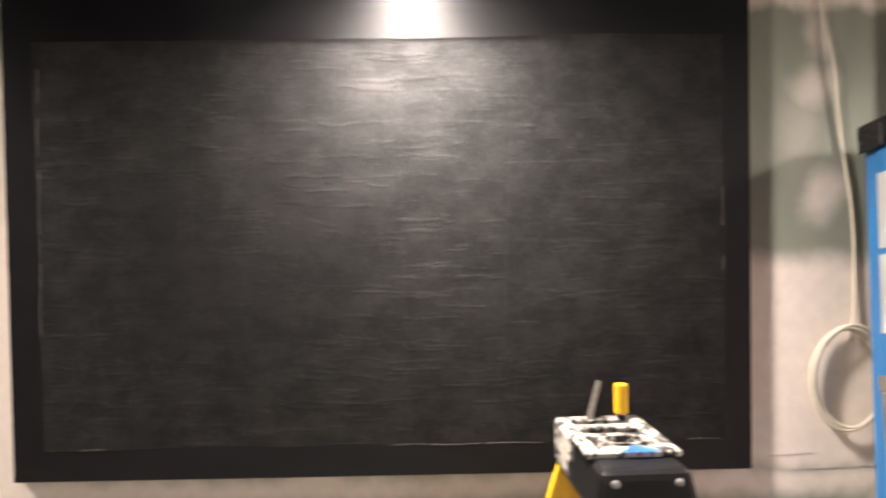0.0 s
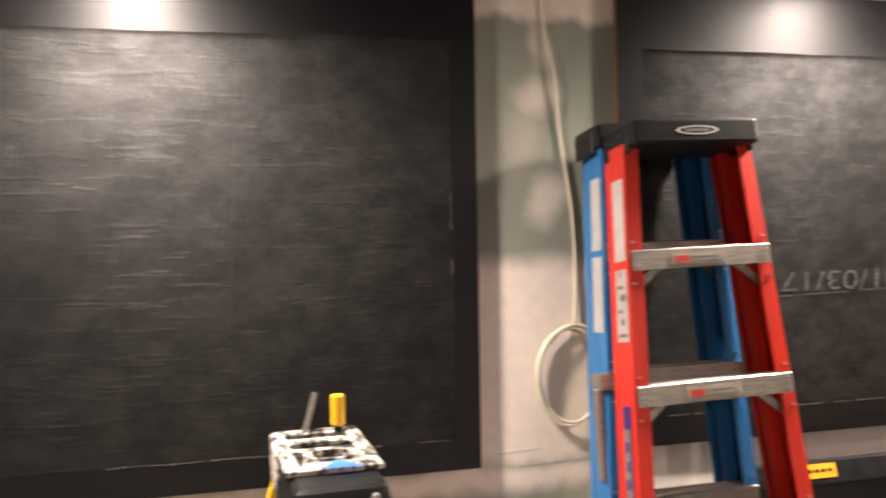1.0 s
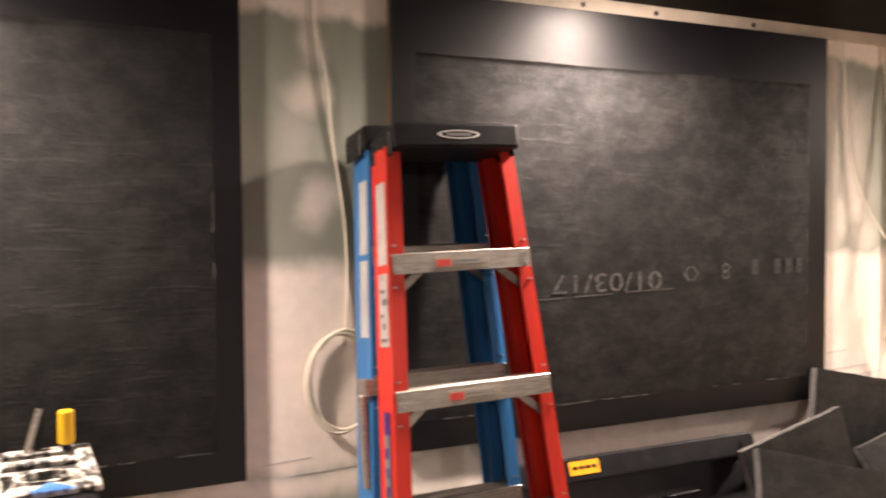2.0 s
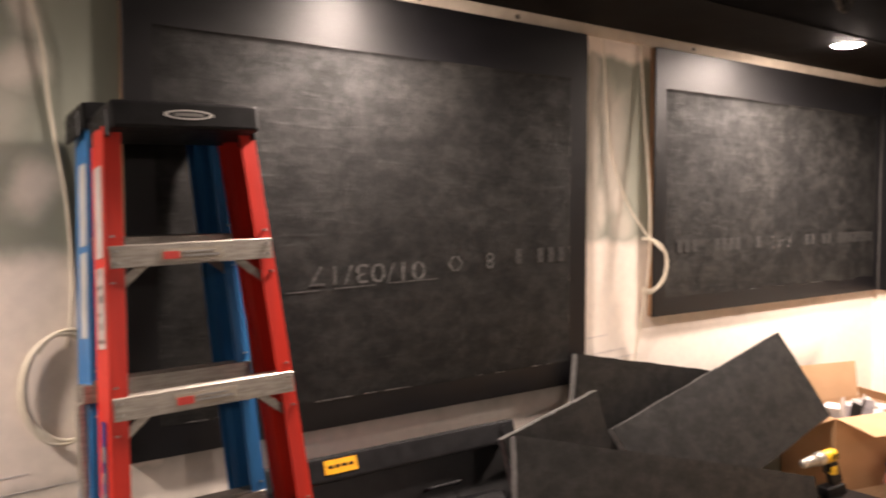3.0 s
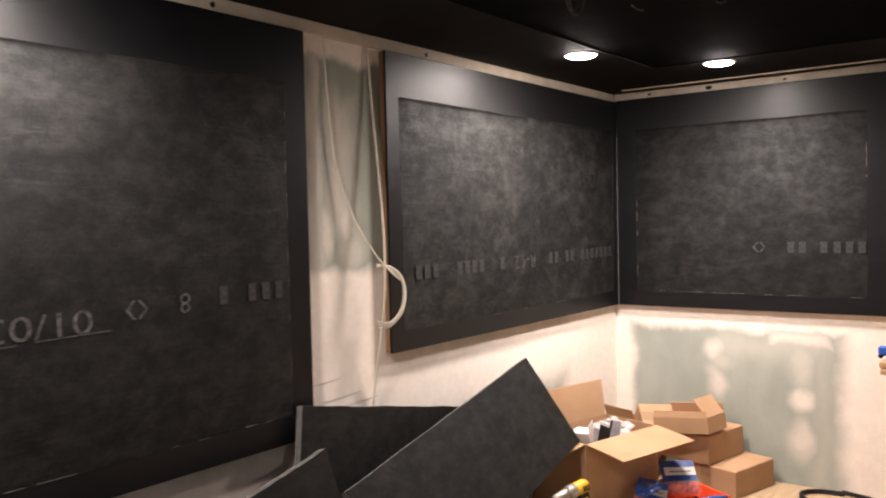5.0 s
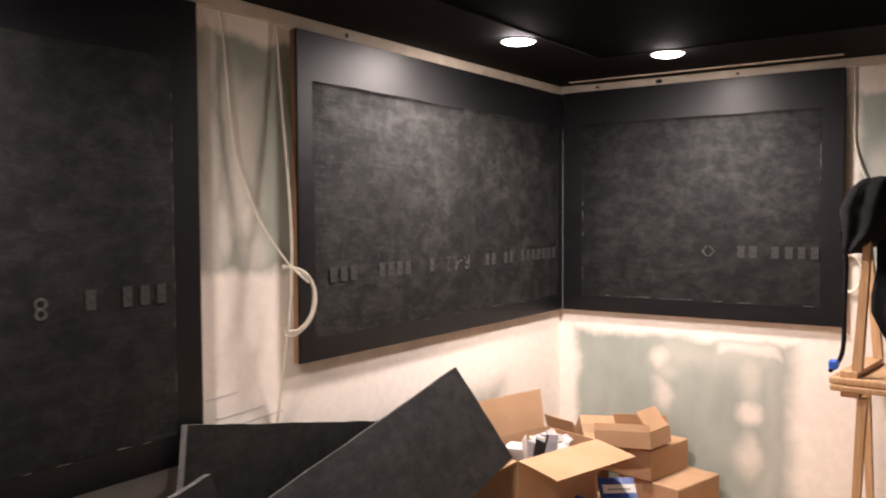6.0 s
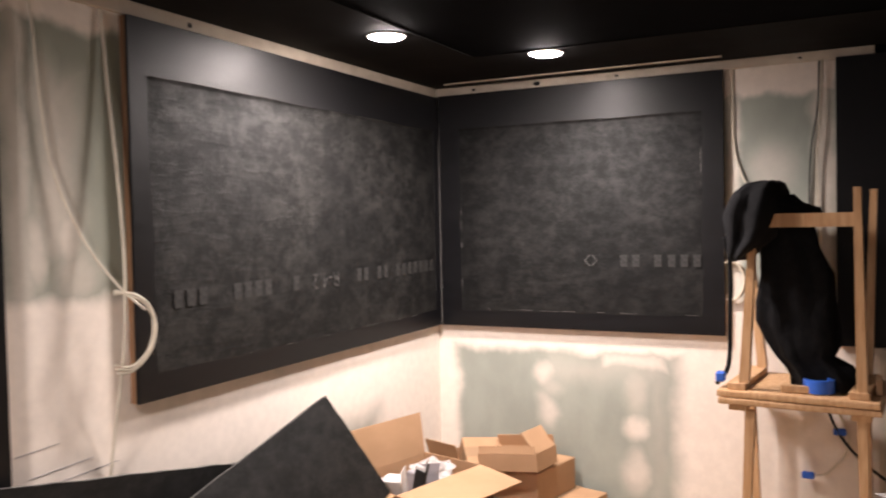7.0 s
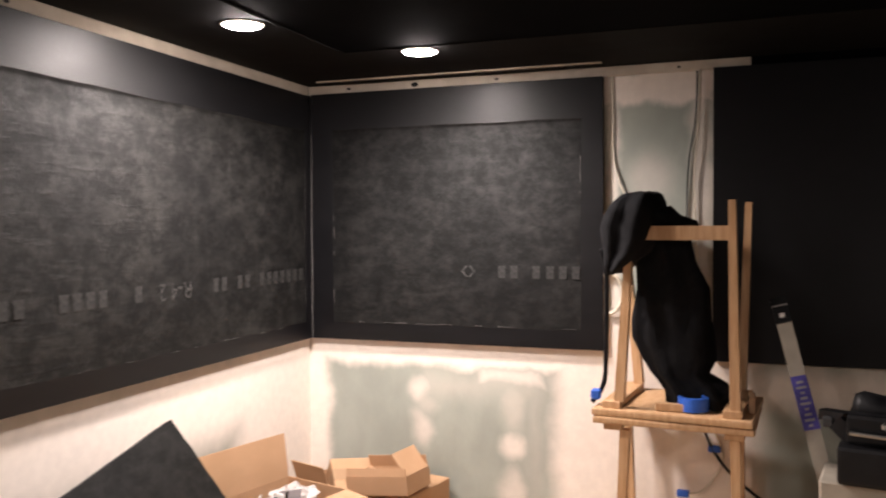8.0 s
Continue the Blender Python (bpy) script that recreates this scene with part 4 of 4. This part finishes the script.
prof = [(0.049, -0.022), (0.049, 0.022), (0.036, 0.022), (0.036, -0.022), (0.049, -0.022)]
rings = [[bm.verts.new((r * math.cos(2 * math.pi * k / 28), r * math.sin(2 * math.pi * k / 28), z)) for k in range(28)] for r, z in prof[:4]]
for i in range(4):
    for k in range(28):
        bm.faces.new((rings[i][k], rings[i][(k + 1) % 28], rings[(i + 1) % 4][(k + 1) % 28], rings[(i + 1) % 4][k]))
part("tape", bm, M["cableblue"], tp)
tagged(part("wood_offcut", box((SX - 0.17, 1.09, SEAT), (SX - 0.15, 1.19, SEAT + 0.025), None, 0.002), M["pine"]), "small pine offcut on the stool", "offcut")
tagged(part("wood_offcut", box((SX - 0.12, 0.885, SEAT), (SX - 0.02, 0.905, SEAT + 0.05), None, 0.002), M["woodedge"]), "dark brown wood offcut on the stool", "offcut")


def draped_cloth():
    """Black cloth: a hood over the upturned legs, a fold along the rung and a long fall down to the seat."""
    bm = bmesh.new()
    n = 48

    def loft(levels, seed, amount):
        rings = []
        for z, ya, yb, xa, xb in levels:
            row = []
            for k in range(n):
                a = 2 * math.pi * k / n
                ca, sa = math.cos(a), math.sin(a)
                wave = 0.5 * math.sin(6 * a + z * 7 + seed) + noise.noise(Vector((ca * 2.2 + seed, sa * 2.2, z * 7))) + 0.7 * noise.noise(Vector((ca * 5 + seed, sa * 5, z * 15)))
                y = (ya + yb) / 2 + (ya - yb) / 2 * ca * (1 + 0.10 * amount * wave)
                x = (xa + xb) / 2 + (xa - xb) / 2 * sa * (1 + 0.45 * amount * wave)
                row.append(bm.verts.new((x, y, z + 0.010 * noise.noise(Vector((ca * 2.5, sa * 2.5 + seed, z * 9))))))
            rings.append(row)
        for a, c in zip(rings, rings[1:]):
            for k in range(n):
                bm.faces.new((a[k], a[(k + 1) % n], c[(k + 1) % n], c[k]))
        bm.faces.new(rings[0])
        bm.faces.new(rings[-1][::-1])

    loft([(1.690, 1.262, 1.195, 5.19, 5.08), (1.680, 1.318, 1.178, 5.27, 5.00), (1.655, 1.352, 1.170, 5.38, 4.965), (1.615, 1.378, 1.163, 5.41, 4.955), (1.575, 1.392, 1.166, 5.41, 4.955),
          (1.530, 1.384, 1.180, 5.40, 4.960), (1.490, 1.378, 1.205, 5.38, 4.965), (1.462, 1.372, 1.245, 5.36, 4.970), (1.435, 1.364, 1.285, 5.30, 4.985), (1.418, 1.350, 1.310, 5.24, 5.02)], 2.0, 0.22)
    loft([(1.640, 1.24, 1.150, 5.20, 5.12), (1.600, 1.28, 1.105, 5.23, 5.09), (1.550, 1.284, 1.088, 5.24, 5.085), (1.460, 1.270, 1.070, 5.25, 5.085), (1.365, 1.266, 1.024, 5.25, 5.08), (1.265, 1.274, 1.022, 5.25, 5.08),
          (1.200, 1.272, 1.016, 5.25, 5.08), (1.130, 1.242, 1.006, 5.25, 5.075), (1.085, 1.215, 1.026, 5.25, 5.07), (1.055, 1.190, 0.975, 5.24, 5.07), (1.020, 1.165, 0.950, 5.24, 5.065), (0.984, 1.160, 0.946, 5.23, 5.065)], 7.0, 0.8)
    # a fold lying along the rung
    prev = None
    for i, (y, z) in enumerate([(1.260, 1.660), (1.215, 1.652), (1.170, 1.634), (1.120, 1.614), (1.066, 1.594)]):
        w = 1 - 0.18 * i
        row = [bm.verts.new(p) for p in ((4.985 + 0.028 * i, y + 0.02, z - 0.03 - 0.10 * w), (4.99 + 0.02 * i, y + 0.005, z - 0.020), (5.09, y, z), (5.20, y, z - 0.015), (5.20, y, z - 0.05), (5.10, y + 0.01, z - 0.03 - 0.09 * w))]
        if prev:
            for k in range(6):
                bm.faces.new((prev[k], prev[(k + 1) % 6], row[(k + 1) % 6], row[k]))
        else:
            bm.faces.new(row)
        prev = row
    bm.faces.new(prev[::-1])
    e = tagged(part("draped_cloth", bm, M["cloth"], None, "", True), "black cloth draped over the upturned stool", "cloth")
    part("strap", tube(smooth_path([(SX - 0.12, 1.372, 1.50), (SX - 0.10, 1.358, 1.40), (SX - 0.10, 1.360, 1.20), (SX - 0.10, 1.366, 1.05), (SX - 0.13, 1.402, 0.985)]), [0.008] * 33, 6), M["cloth"], e, "hanging black strap", True)
    part("strap_end", box((SX - 0.145, 1.372, 0.995), (SX - 0.115, 1.405, 1.03), None, 0.006), M["cableblue"], e, "blue clip")
    return e


draped_cloth()

# leaning carton tube, black tools and film beyond the stools
ct = thing("tube_carton", Matrix.Identity(4), "white carton tube with violet label leaning on the wall", "carton")
A0, A1 = Vector((5.02, 0.650, 0.66)), Vector((5.22, 0.817, 1.335))
part("body", beam(A0, A0.lerp(A1, 0.88), (0.046, 0.046), None, (1, 0, 0)), M["beigecard"], ct)
part("end_cap", beam(A0.lerp(A1, 0.883), A1, (0.049, 0.049), None, (1, 0, 0)), M["blackplastic"], ct, "black end cap")
part("cap_seam", beam(A0.lerp(A1, 0.958), A0.lerp(A1, 0.964), (0.0505, 0.0505), None, (1, 0, 0)), M["stickergrey"], ct)
part("cap_print", beam(A0.lerp(A1, 0.905), A0.lerp(A1, 0.925), (0.016, 0.0505), None, (1, 0, 0)), M["sticker"], ct)
lab = part("label", beam(A0.lerp(A1, 0.405), A0.lerp(A1, 0.64), (0.048, 0.048), None, (1, 0, 0)), M["stickerviolet"], ct, "violet printed label")
for i in range(9):
    q = 0.418 + 0.0235 * i
    part("printed_bar", beam(A0.lerp(A1, q), A0.lerp(A1, q + 0.011), (0.012 + 0.009 * ((i * 5) % 3), 0.0494), None, (1, 0, 0)), M["greywhite"], lab)
pt = thing("power_tool", Matrix.Translation((4.90, 0.605, 0.945)) @ Matrix.Rotation(radians(-12), 4, "Z"), "black power tool with metal fittings on a stand", "power tool")
part("housing", box((-0.09, -0.16, 0.02), (0.09, 0.03, 0.105), None, 0.012, 2), M["blackplastic"], pt)
part("motor", tube([(0.0, -0.10, 0.10), (0.0, -0.09, 0.10), (0.0, 0.0, 0.115), (0.0, 0.02, 0.118)], [0.036, 0.044, 0.044, 0.030], 14), M["blackplastic"], pt, "", True)
for i in range(4):
    part("vent_rib", box((-0.094, -0.15 + i * 0.022, 0.035), (-0.0895, -0.140 + i * 0.022, 0.095)), M["greyplastic"], pt)
part("handle", beam((-0.01, 0.03, 0.075), (0.03, 0.105, 0.075), (0.05, 0.036), (0.035, 0.030)), M["blackplastic"], pt)
part("trigger", box((-0.02, 0.07, 0.045), (0.01, 0.10, 0.075), None, 0.004), M["greyplastic"], pt)
part("arm", beam((-0.03, 0.06, 0.07), (-0.05, -0.09, -0.06), (0.045, 0.045), (0.05, 0.05)), M["blackplastic"], pt)
part("fence_plate", box((-0.115, -0.145, 0.075), (-0.095, -0.06, 0.092), None, 0.003), M["steel"], pt, "bright metal plate")
part("guide_rod", tube([(-0.10, 0.02, 0.055), (-0.10, -0.13, 0.050)], 0.006, 8), M["steel"], pt)
part("stand", box((-0.12, -0.22, -0.09), (0.12, 0.05, 0.019), None, 0.012, 2), M["blackplastic"], pt)
cb = thing("storage_carton", Matrix.Translation((4.92, 0.620, RISER + 0.012)) @ Matrix.Rotation(radians(-9), 4, "Z"), "beige carton with dark seam under the power tool", "carton")
part("body", box((-0.09, -0.10, 0.0), (0.09, 0.075, 0.44), None, 0.004), M["beigecard"], cb)
part("lid", box((-0.105, -0.11, 0.443), (0.10, 0.085, 0.542), None, 0.006), M["beigecard"], cb, "shallow beige lid")
crumpled("plastic_film", (4.93, 0.70, 0.685), (0.11, 0.15, 0.055), M["film"], "crumpled clear plastic film", "plastic film", 12.0, 0.6)
crumpled("plastic_film", (4.84, 0.72, 0.70), (0.06, 0.09, 0.045), M["film"], "crumpled clear plastic film", "plastic film", 15.0, 0.6)
sb = thing("storage_bin", Matrix.Translation((4.95, 0.64, RISER)), "grey open storage bin holding plastic film", "bin")
for nm, lo, hi in (("side", (-0.16, -0.22, 0.0), (-0.15, 0.22, 0.35)), ("side", (0.15, -0.22, 0.0), (0.16, 0.22, 0.35)), ("end", (-0.15, 0.21, 0.0), (0.15, 0.22, 0.35)), ("end", (-0.15, -0.22, 0.0), (0.15, -0.21, 0.35)), ("bottom", (-0.15, -0.21, 0.0), (0.15, 0.21, 0.01))):
    part(nm, box(lo, hi), M["greyplastic"], sb)


# ---- cables on the walls
def cable(pts, r, material, label, nm="cable"):
    return tagged(part(nm, tube(smooth_path(pts), r, 7), material, None, "", True), label, "cable", "wall cables")


WY = WALL_Y - 0.006
cable([(1.462, WY, 2.14), (1.466, WY, 2.02), (1.490, WY - 0.004, 1.90), (1.505, WY, 1.75), (1.535, WY, 1.55), (1.545, WY, 1.35), (1.53, WY - 0.01, 1.20)], 0.0036, M["cable"], "off-white cable hanging down the bare wall")
cable(ring((1.512, WY - 0.015, 1.100), 0.130, "y", 28, 3.4, 0.006, 0.70), 0.0045, M["cable"], "off-white cable coiled on the bare wall", "cable_coil")
cable([(3.372, WY, 2.14), (3.383, WY, 2.06), (3.396, WY - 0.004, 1.88), (3.420, WY - 0.006, 1.72), (3.49, WY - 0.02, 1.55), (3.565, WY - 0.05, 1.43), (3.62, WY - 0.09, 1.36)], 0.0031, M["cable"], "off-white cable hanging across the bare wall")
cable([(3.585, WY, 2.15), (3.590, WY - 0.01, 1.95), (3.596, WY - 0.03, 1.70), (3.590, WY - 0.05, 1.50), (3.578, WY - 0.06, 1.35), (3.575, WY - 0.05, 1.22)], 0.0040, M["cable"], "off-white cable beside the wall panel")
for k in range(3):
    cable([(3.562, WY - 0.04, 1.405 + 0.004 * k), (3.602, WY - 0.06, 1.404 - 0.003 * k), (3.648, WY - 0.07, 1.372 - 0.004 * k), (3.672 - 0.004 * k, WY - 0.07, 1.312), (3.650 - 0.003 * k, WY - 0.07, 1.246 + 0.004 * k), (3.598, WY - 0.06, 1.203 + 0.006 * k), (3.566 - 0.004 * k, WY - 0.04, 1.200 + 0.012 * k)],
          0.0038, M["cable"], "off-white cable looped on the bare wall", "cable_loop")
cable([(3.575, WY - 0.05, 1.22), (3.570, WY - 0.02, 1.05), (3.565, WY, 0.90), (3.56, WY, 0.85)], 0.004, M["cable"], "off-white cable tail on the bare wall")
cable([(3.50, WY, 0.84), (3.535, WY - 0.01, 0.875), (3.56, WY - 0.015, 0.865), (3.565, WY, 0.80)], 0.006, M["cable"], "short hooked cable end")
WX = WALL_X - 0.006
cable([(WX, 1.395, 2.15), (WX, 1.392, 2.0), (WX, 1.390, 1.85), (WX - 0.006, 1.365, 1.74), (WX - 0.01, 1.33, 1.65), (WX, 1.30, 1.45)], 0.0038, M["cable"], "off-white cable on the end wall")
cable([(WX, 1.085, 2.15), (WX, 1.09, 1.98), (WX - 0.004, 1.115, 1.80), (WX, 1.12, 1.55), (WX, 1.10, 1.3)], 0.0035, M["cableblack"], "black cable on the end wall")
cable([(WX - 0.01, 1.075, 2.15), (WX - 0.012, 1.085, 1.9), (WX - 0.008, 1.095, 1.72), (WX, 1.08, 1.4)], 0.0038, M["cable"], "off-white cable on the end wall")
cable(ring((WX - 0.012, 1.40, 1.315), 0.075, "x", 28, 2.3, 0.005, 0.7), 0.005, M["cable"], "off-white cable coiled on the end wall", "cable_coil")
cable([(WX - 0.02, 1.06, 0.98), (WX - 0.03, 1.03, 0.85), (WX - 0.02, 0.99, 0.72), (WX - 0.02, 1.06, 0.60), (WX - 0.03, 1.14, 0.585)], 0.004, M["cable"], "pale cable with blue ends below the stool")
cable([(WX - 0.03, 1.10, 0.95), (WX - 0.04, 1.02, 0.75), (WX - 0.04, 0.90, 0.62), (WX - 0.04, 0.75, 0.54), (WX - 0.04, 0.55, 0.48)], 0.006, M["cableblack"], "black cable below the stool")
for yy, zz in ((1.045, 0.86), (1.02, 0.76), (1.13, 0.585)):
    tagged(part("cable_plug", box((WX - 0.045, yy - 0.022, zz - 0.012), (WX - 0.02, yy + 0.022, zz + 0.012), None, 0.004), M["cableblue"]), "small blue cable connector", "connector", "blue connectors")

cable(ring((3.60, 1.93, CEIL - 0.012), 0.050, "y", 20, 2.5, 0.004, 0.9), 0.0035, M["dustycable"], "small coil of dusty wire hanging from the ceiling", "cable_coil")
cable([(3.54, 1.93, CEIL), (3.57, 1.93, CEIL - 0.02), (3.60, 1.93, CEIL - 0.055), (3.64, 1.935, CEIL - 0.02), (3.66, 1.94, CEIL)], 0.0035, M["dustycable"], "dusty wire hanging from the ceiling")
for xa, ya, xb, yb in ((3.992, 1.557, 4.004, 1.493), (3.972, 1.655, 3.978, 1.625), (3.835, 1.862, 3.919, 1.860)):
    cable([(xa, ya, CEIL - 0.002), ((xa + xb) / 2, (ya + yb) / 2, CEIL - 0.007), (xb, yb, CEIL - 0.002)], 0.0025, M["dustycable"], "short end of wire poking from the ceiling")


# ---- faded print on the felt
def on_north(x, z, turn=0.0):
    """A frame for print on the north panels, facing the room."""
    return Matrix.Translation((x, FRONT_Y - 0.0048, z)) @ Matrix.Rotation(radians(90), 4, "X") @ Matrix.Rotation(radians(turn), 4, "Z")


def on_east(y, z, turn=0.0):
    return Matrix.Translation((FRONT_X - 0.0048, y, z)) @ Matrix.Rotation(radians(-90), 4, "Z") @ Matrix.Rotation(radians(90), 4, "X") @ Matrix.Rotation(radians(turn), 4, "Z")


def strokes(name, rects, m, parent, material="inkdim"):
    bm = bmesh.new()
    for x0, y0, x1, y1 in rects:
        vs = [bm.verts.new(p) for p in ((x0, y0, 0), (x1, y0, 0), (x1, y1, 0), (x0, y1, 0))]
        bm.faces.new(vs)
    ob = part(name, bm, M[material], parent)
    ob.matrix_local = m
    return ob


def diamond(m, parent, s=0.032):
    bm = bmesh.new()
    for q in (-1, 1):
        for w in (-1, 1):
            a, c = Vector((q * s, 0, 0)), Vector((q * s * 0.35, w * s * 0.75, 0))
            d = Vector((-q * 0.010, 0, 0))
            bm.faces.new([bm.verts.new(p) for p in (a, c, c + d, a + d)])
    ob = part("printed_diamond", bm, M["ink"], parent)
    ob.matrix_local = m
    return ob


H5 = 0.050
words("printed_date", "01/03/17", 0.080, on_north(2.355, 1.338, 180) @ Matrix.Diagonal((1.42, 1, 1, 1)), M["ink"], panel_2, "faded printed date, upside down")
diamond(on_north(2.672, 1.350), panel_2)
words("printed_figure", "8", 0.075, on_north(2.815, 1.357, 180), M["ink"], panel_2)
for i, x in enumerate((2.94, 3.04, 3.09, 3.14)):
    strokes("printed_bar", [(-0.013, -H5 / 2, 0.013, H5 / 2)], on_north(x, 1.364), panel_2)
strokes("printed_underline", [(-0.27, -0.003, -0.16, 0.0), (-0.12, -0.002, 0.02, 0.001), (0.06, 0.000, 0.25, 0.003)], on_north(2.355, 1.300, 1.2), panel_2, "ink")
for k, x in enumerate([3.80 + 0.050 * i for i in range(32)]):
    if k in (3, 4, 9, 10, 12, 13, 14, 15, 16, 17, 18, 21, 24):
        continue
    z = 1.371 + 0.010 * (x - 3.8) / 1.6
    strokes("printed_bar", [(-0.016, -H5 / 2, 0.016, H5 / 2)], on_north(x, z), panel_3)
words("printed_rating", "R-4.2", 0.080, on_north(4.53, 1.375, 180), M["ink"], panel_3, "faded printed rating, upside down")
diamond(on_east(1.965, 1.398), panel_4, 0.030)
for i, y in enumerate((1.825, 1.775, 1.685, 1.630, 1.580, 1.530)):
    strokes("printed_bar", [(-0.015, -H5 / 2, 0.015, H5 / 2)], on_east(y, 1.397), panel_4)


# ---- pale scraped glue along the felt edges, and the joint in the corner
def glue(panel, along, u0, u1, z0, z1, seed, dense=0.5):
    """Broken pale residue along a line from (u0, z0) to (u1, z1) on a panel."""
    bm = bmesh.new()
    n = max(4, int(math.hypot(u1 - u0, z1 - z0) / 0.012))
    for i in range(n):
        if noise.noise(Vector((i * 0.21, seed, 0.3))) < 0.35 - dense:
            continue
        s0, s1 = i / n, (i + 1.0) / n
        w = 0.0006 + 0.0016 * abs(noise.noise(Vector((i * 0.37, seed * 2.0, 4))))
        horizontal = abs(u1 - u0) > abs(z1 - z0)
        j = 0.003 * noise.noise(Vector((i * 0.11, seed, 9)))
        vs = []
        for s, q in ((s0, -1), (s1, -1), (s1, 1), (s0, 1)):
            u, z = u0 + (u1 - u0) * s, z0 + (z1 - z0) * s
            if horizontal:
                z += q * w + j
            else:
                u += q * w + j
            d = 0.0022
            vs.append(bm.verts.new((u, FRONT_Y - d, z) if along == "x" else (FRONT_X - d, u, z)))
        bm.faces.new(vs)
    return part("glue_line", bm, M["glue"], panel, "broken pale glue residue")


glue(panel_1, "x", -0.512, -0.505, 1.25, 1.95, 1.0, 0.55)
glue(panel_1, "x", -0.50, -0.30, 0.962, 0.962, 2.0, 0.4)
glue(panel_1, "x", 0.35, 1.02, 0.960, 0.962, 3.0, 0.6)
glue(panel_1, "x", 1.08, 1.19, 0.962, 0.962, 3.5, 0.5)
glue(panel_1, "x", 1.197, 1.197, 1.35, 1.60, 4.0, 0.45)
glue(panel_2, "x", 1.80, 2.60, 0.980, 0.982, 5.0, 0.45)
glue(panel_2, "x", 2.70, 3.10, 0.982, 0.984, 6.0, 0.35)
glue(panel_2, "x", 3.182, 3.182, 1.10, 1.90, 7.0, 0.35)
glue(panel_2, "x", 2.90, 3.15, 1.972, 1.972, 8.0, 0.3)
glue(panel_3, "x", 3.718, 3.718, 1.18, 1.32, 9.0, 0.5)
glue(panel_3, "x", 5.396, 5.396, 1.25, 1.95, 10.0, 0.35)
glue(panel_3, "x", 4.1, 5.2, 1.173, 1.173, 10.5, 0.25)
glue(panel_4, "y", 1.512, 1.512, 1.65, 1.85, 11.0, 0.45)
glue(panel_4, "y", 1.53, 2.45, 1.178, 1.178, 12.0, 0.3)
glue(panel_4, "y", 2.566, 2.566, 1.25, 1.7, 13.0, 0.3)
tagged(part("corner_bead", box((FRONT_X - 0.0055, FRONT_Y - 0.0050, 1.10), (FRONT_X - 0.0025, FRONT_Y - 0.0022, 1.97)), M["edge"]), "thin grey joint line in the panel corner", "trim", kind="structure")
for u in (2.28, 2.55, 2.95, 3.9):
    tagged(part("screw_hole", disc((0, 0, 0), 0.008, 0.003, 10), M["blackplastic"]), "dark drilled hole in the plaster strip", "hole", "drilled holes").matrix_world = Matrix.Translation((u, WALL_Y - 0.0130, 2.160)) @ Matrix.Rotation(radians(90), 4, "X")
for u, r in ((1.85, 0.008), (2.20, 0.016), (2.50, 0.009), (1.15, 0.007)):
    tagged(part("screw_hole", disc((0, 0, 0), r, 0.003, 12), M["blackplastic"]), "dark drilled hole in the plaster strip", "hole", "drilled holes").matrix_world = Matrix.Translation((WALL_X - 0.0130, u, 2.163)) @ Matrix.Rotation(radians(90), 4, "Y") @ Matrix.Diagonal((0.6, 1, 1, 1))

wall_n = bpy.data.objects["wall_north"]
for x0, x1, z in ((3.34, 3.52, 0.985), (3.40, 3.60, 0.955), (3.30, 3.42, 1.045), (1.32, 1.44, 0.905), (1.38, 1.60, 0.868)):
    bm = beam((x0, WALL_Y - 0.0006, z), (x1, WALL_Y - 0.0006, z + 0.006), (0.001, 0.0013))
    part("pencil_line", bm, M["greywhite"], wall_n)
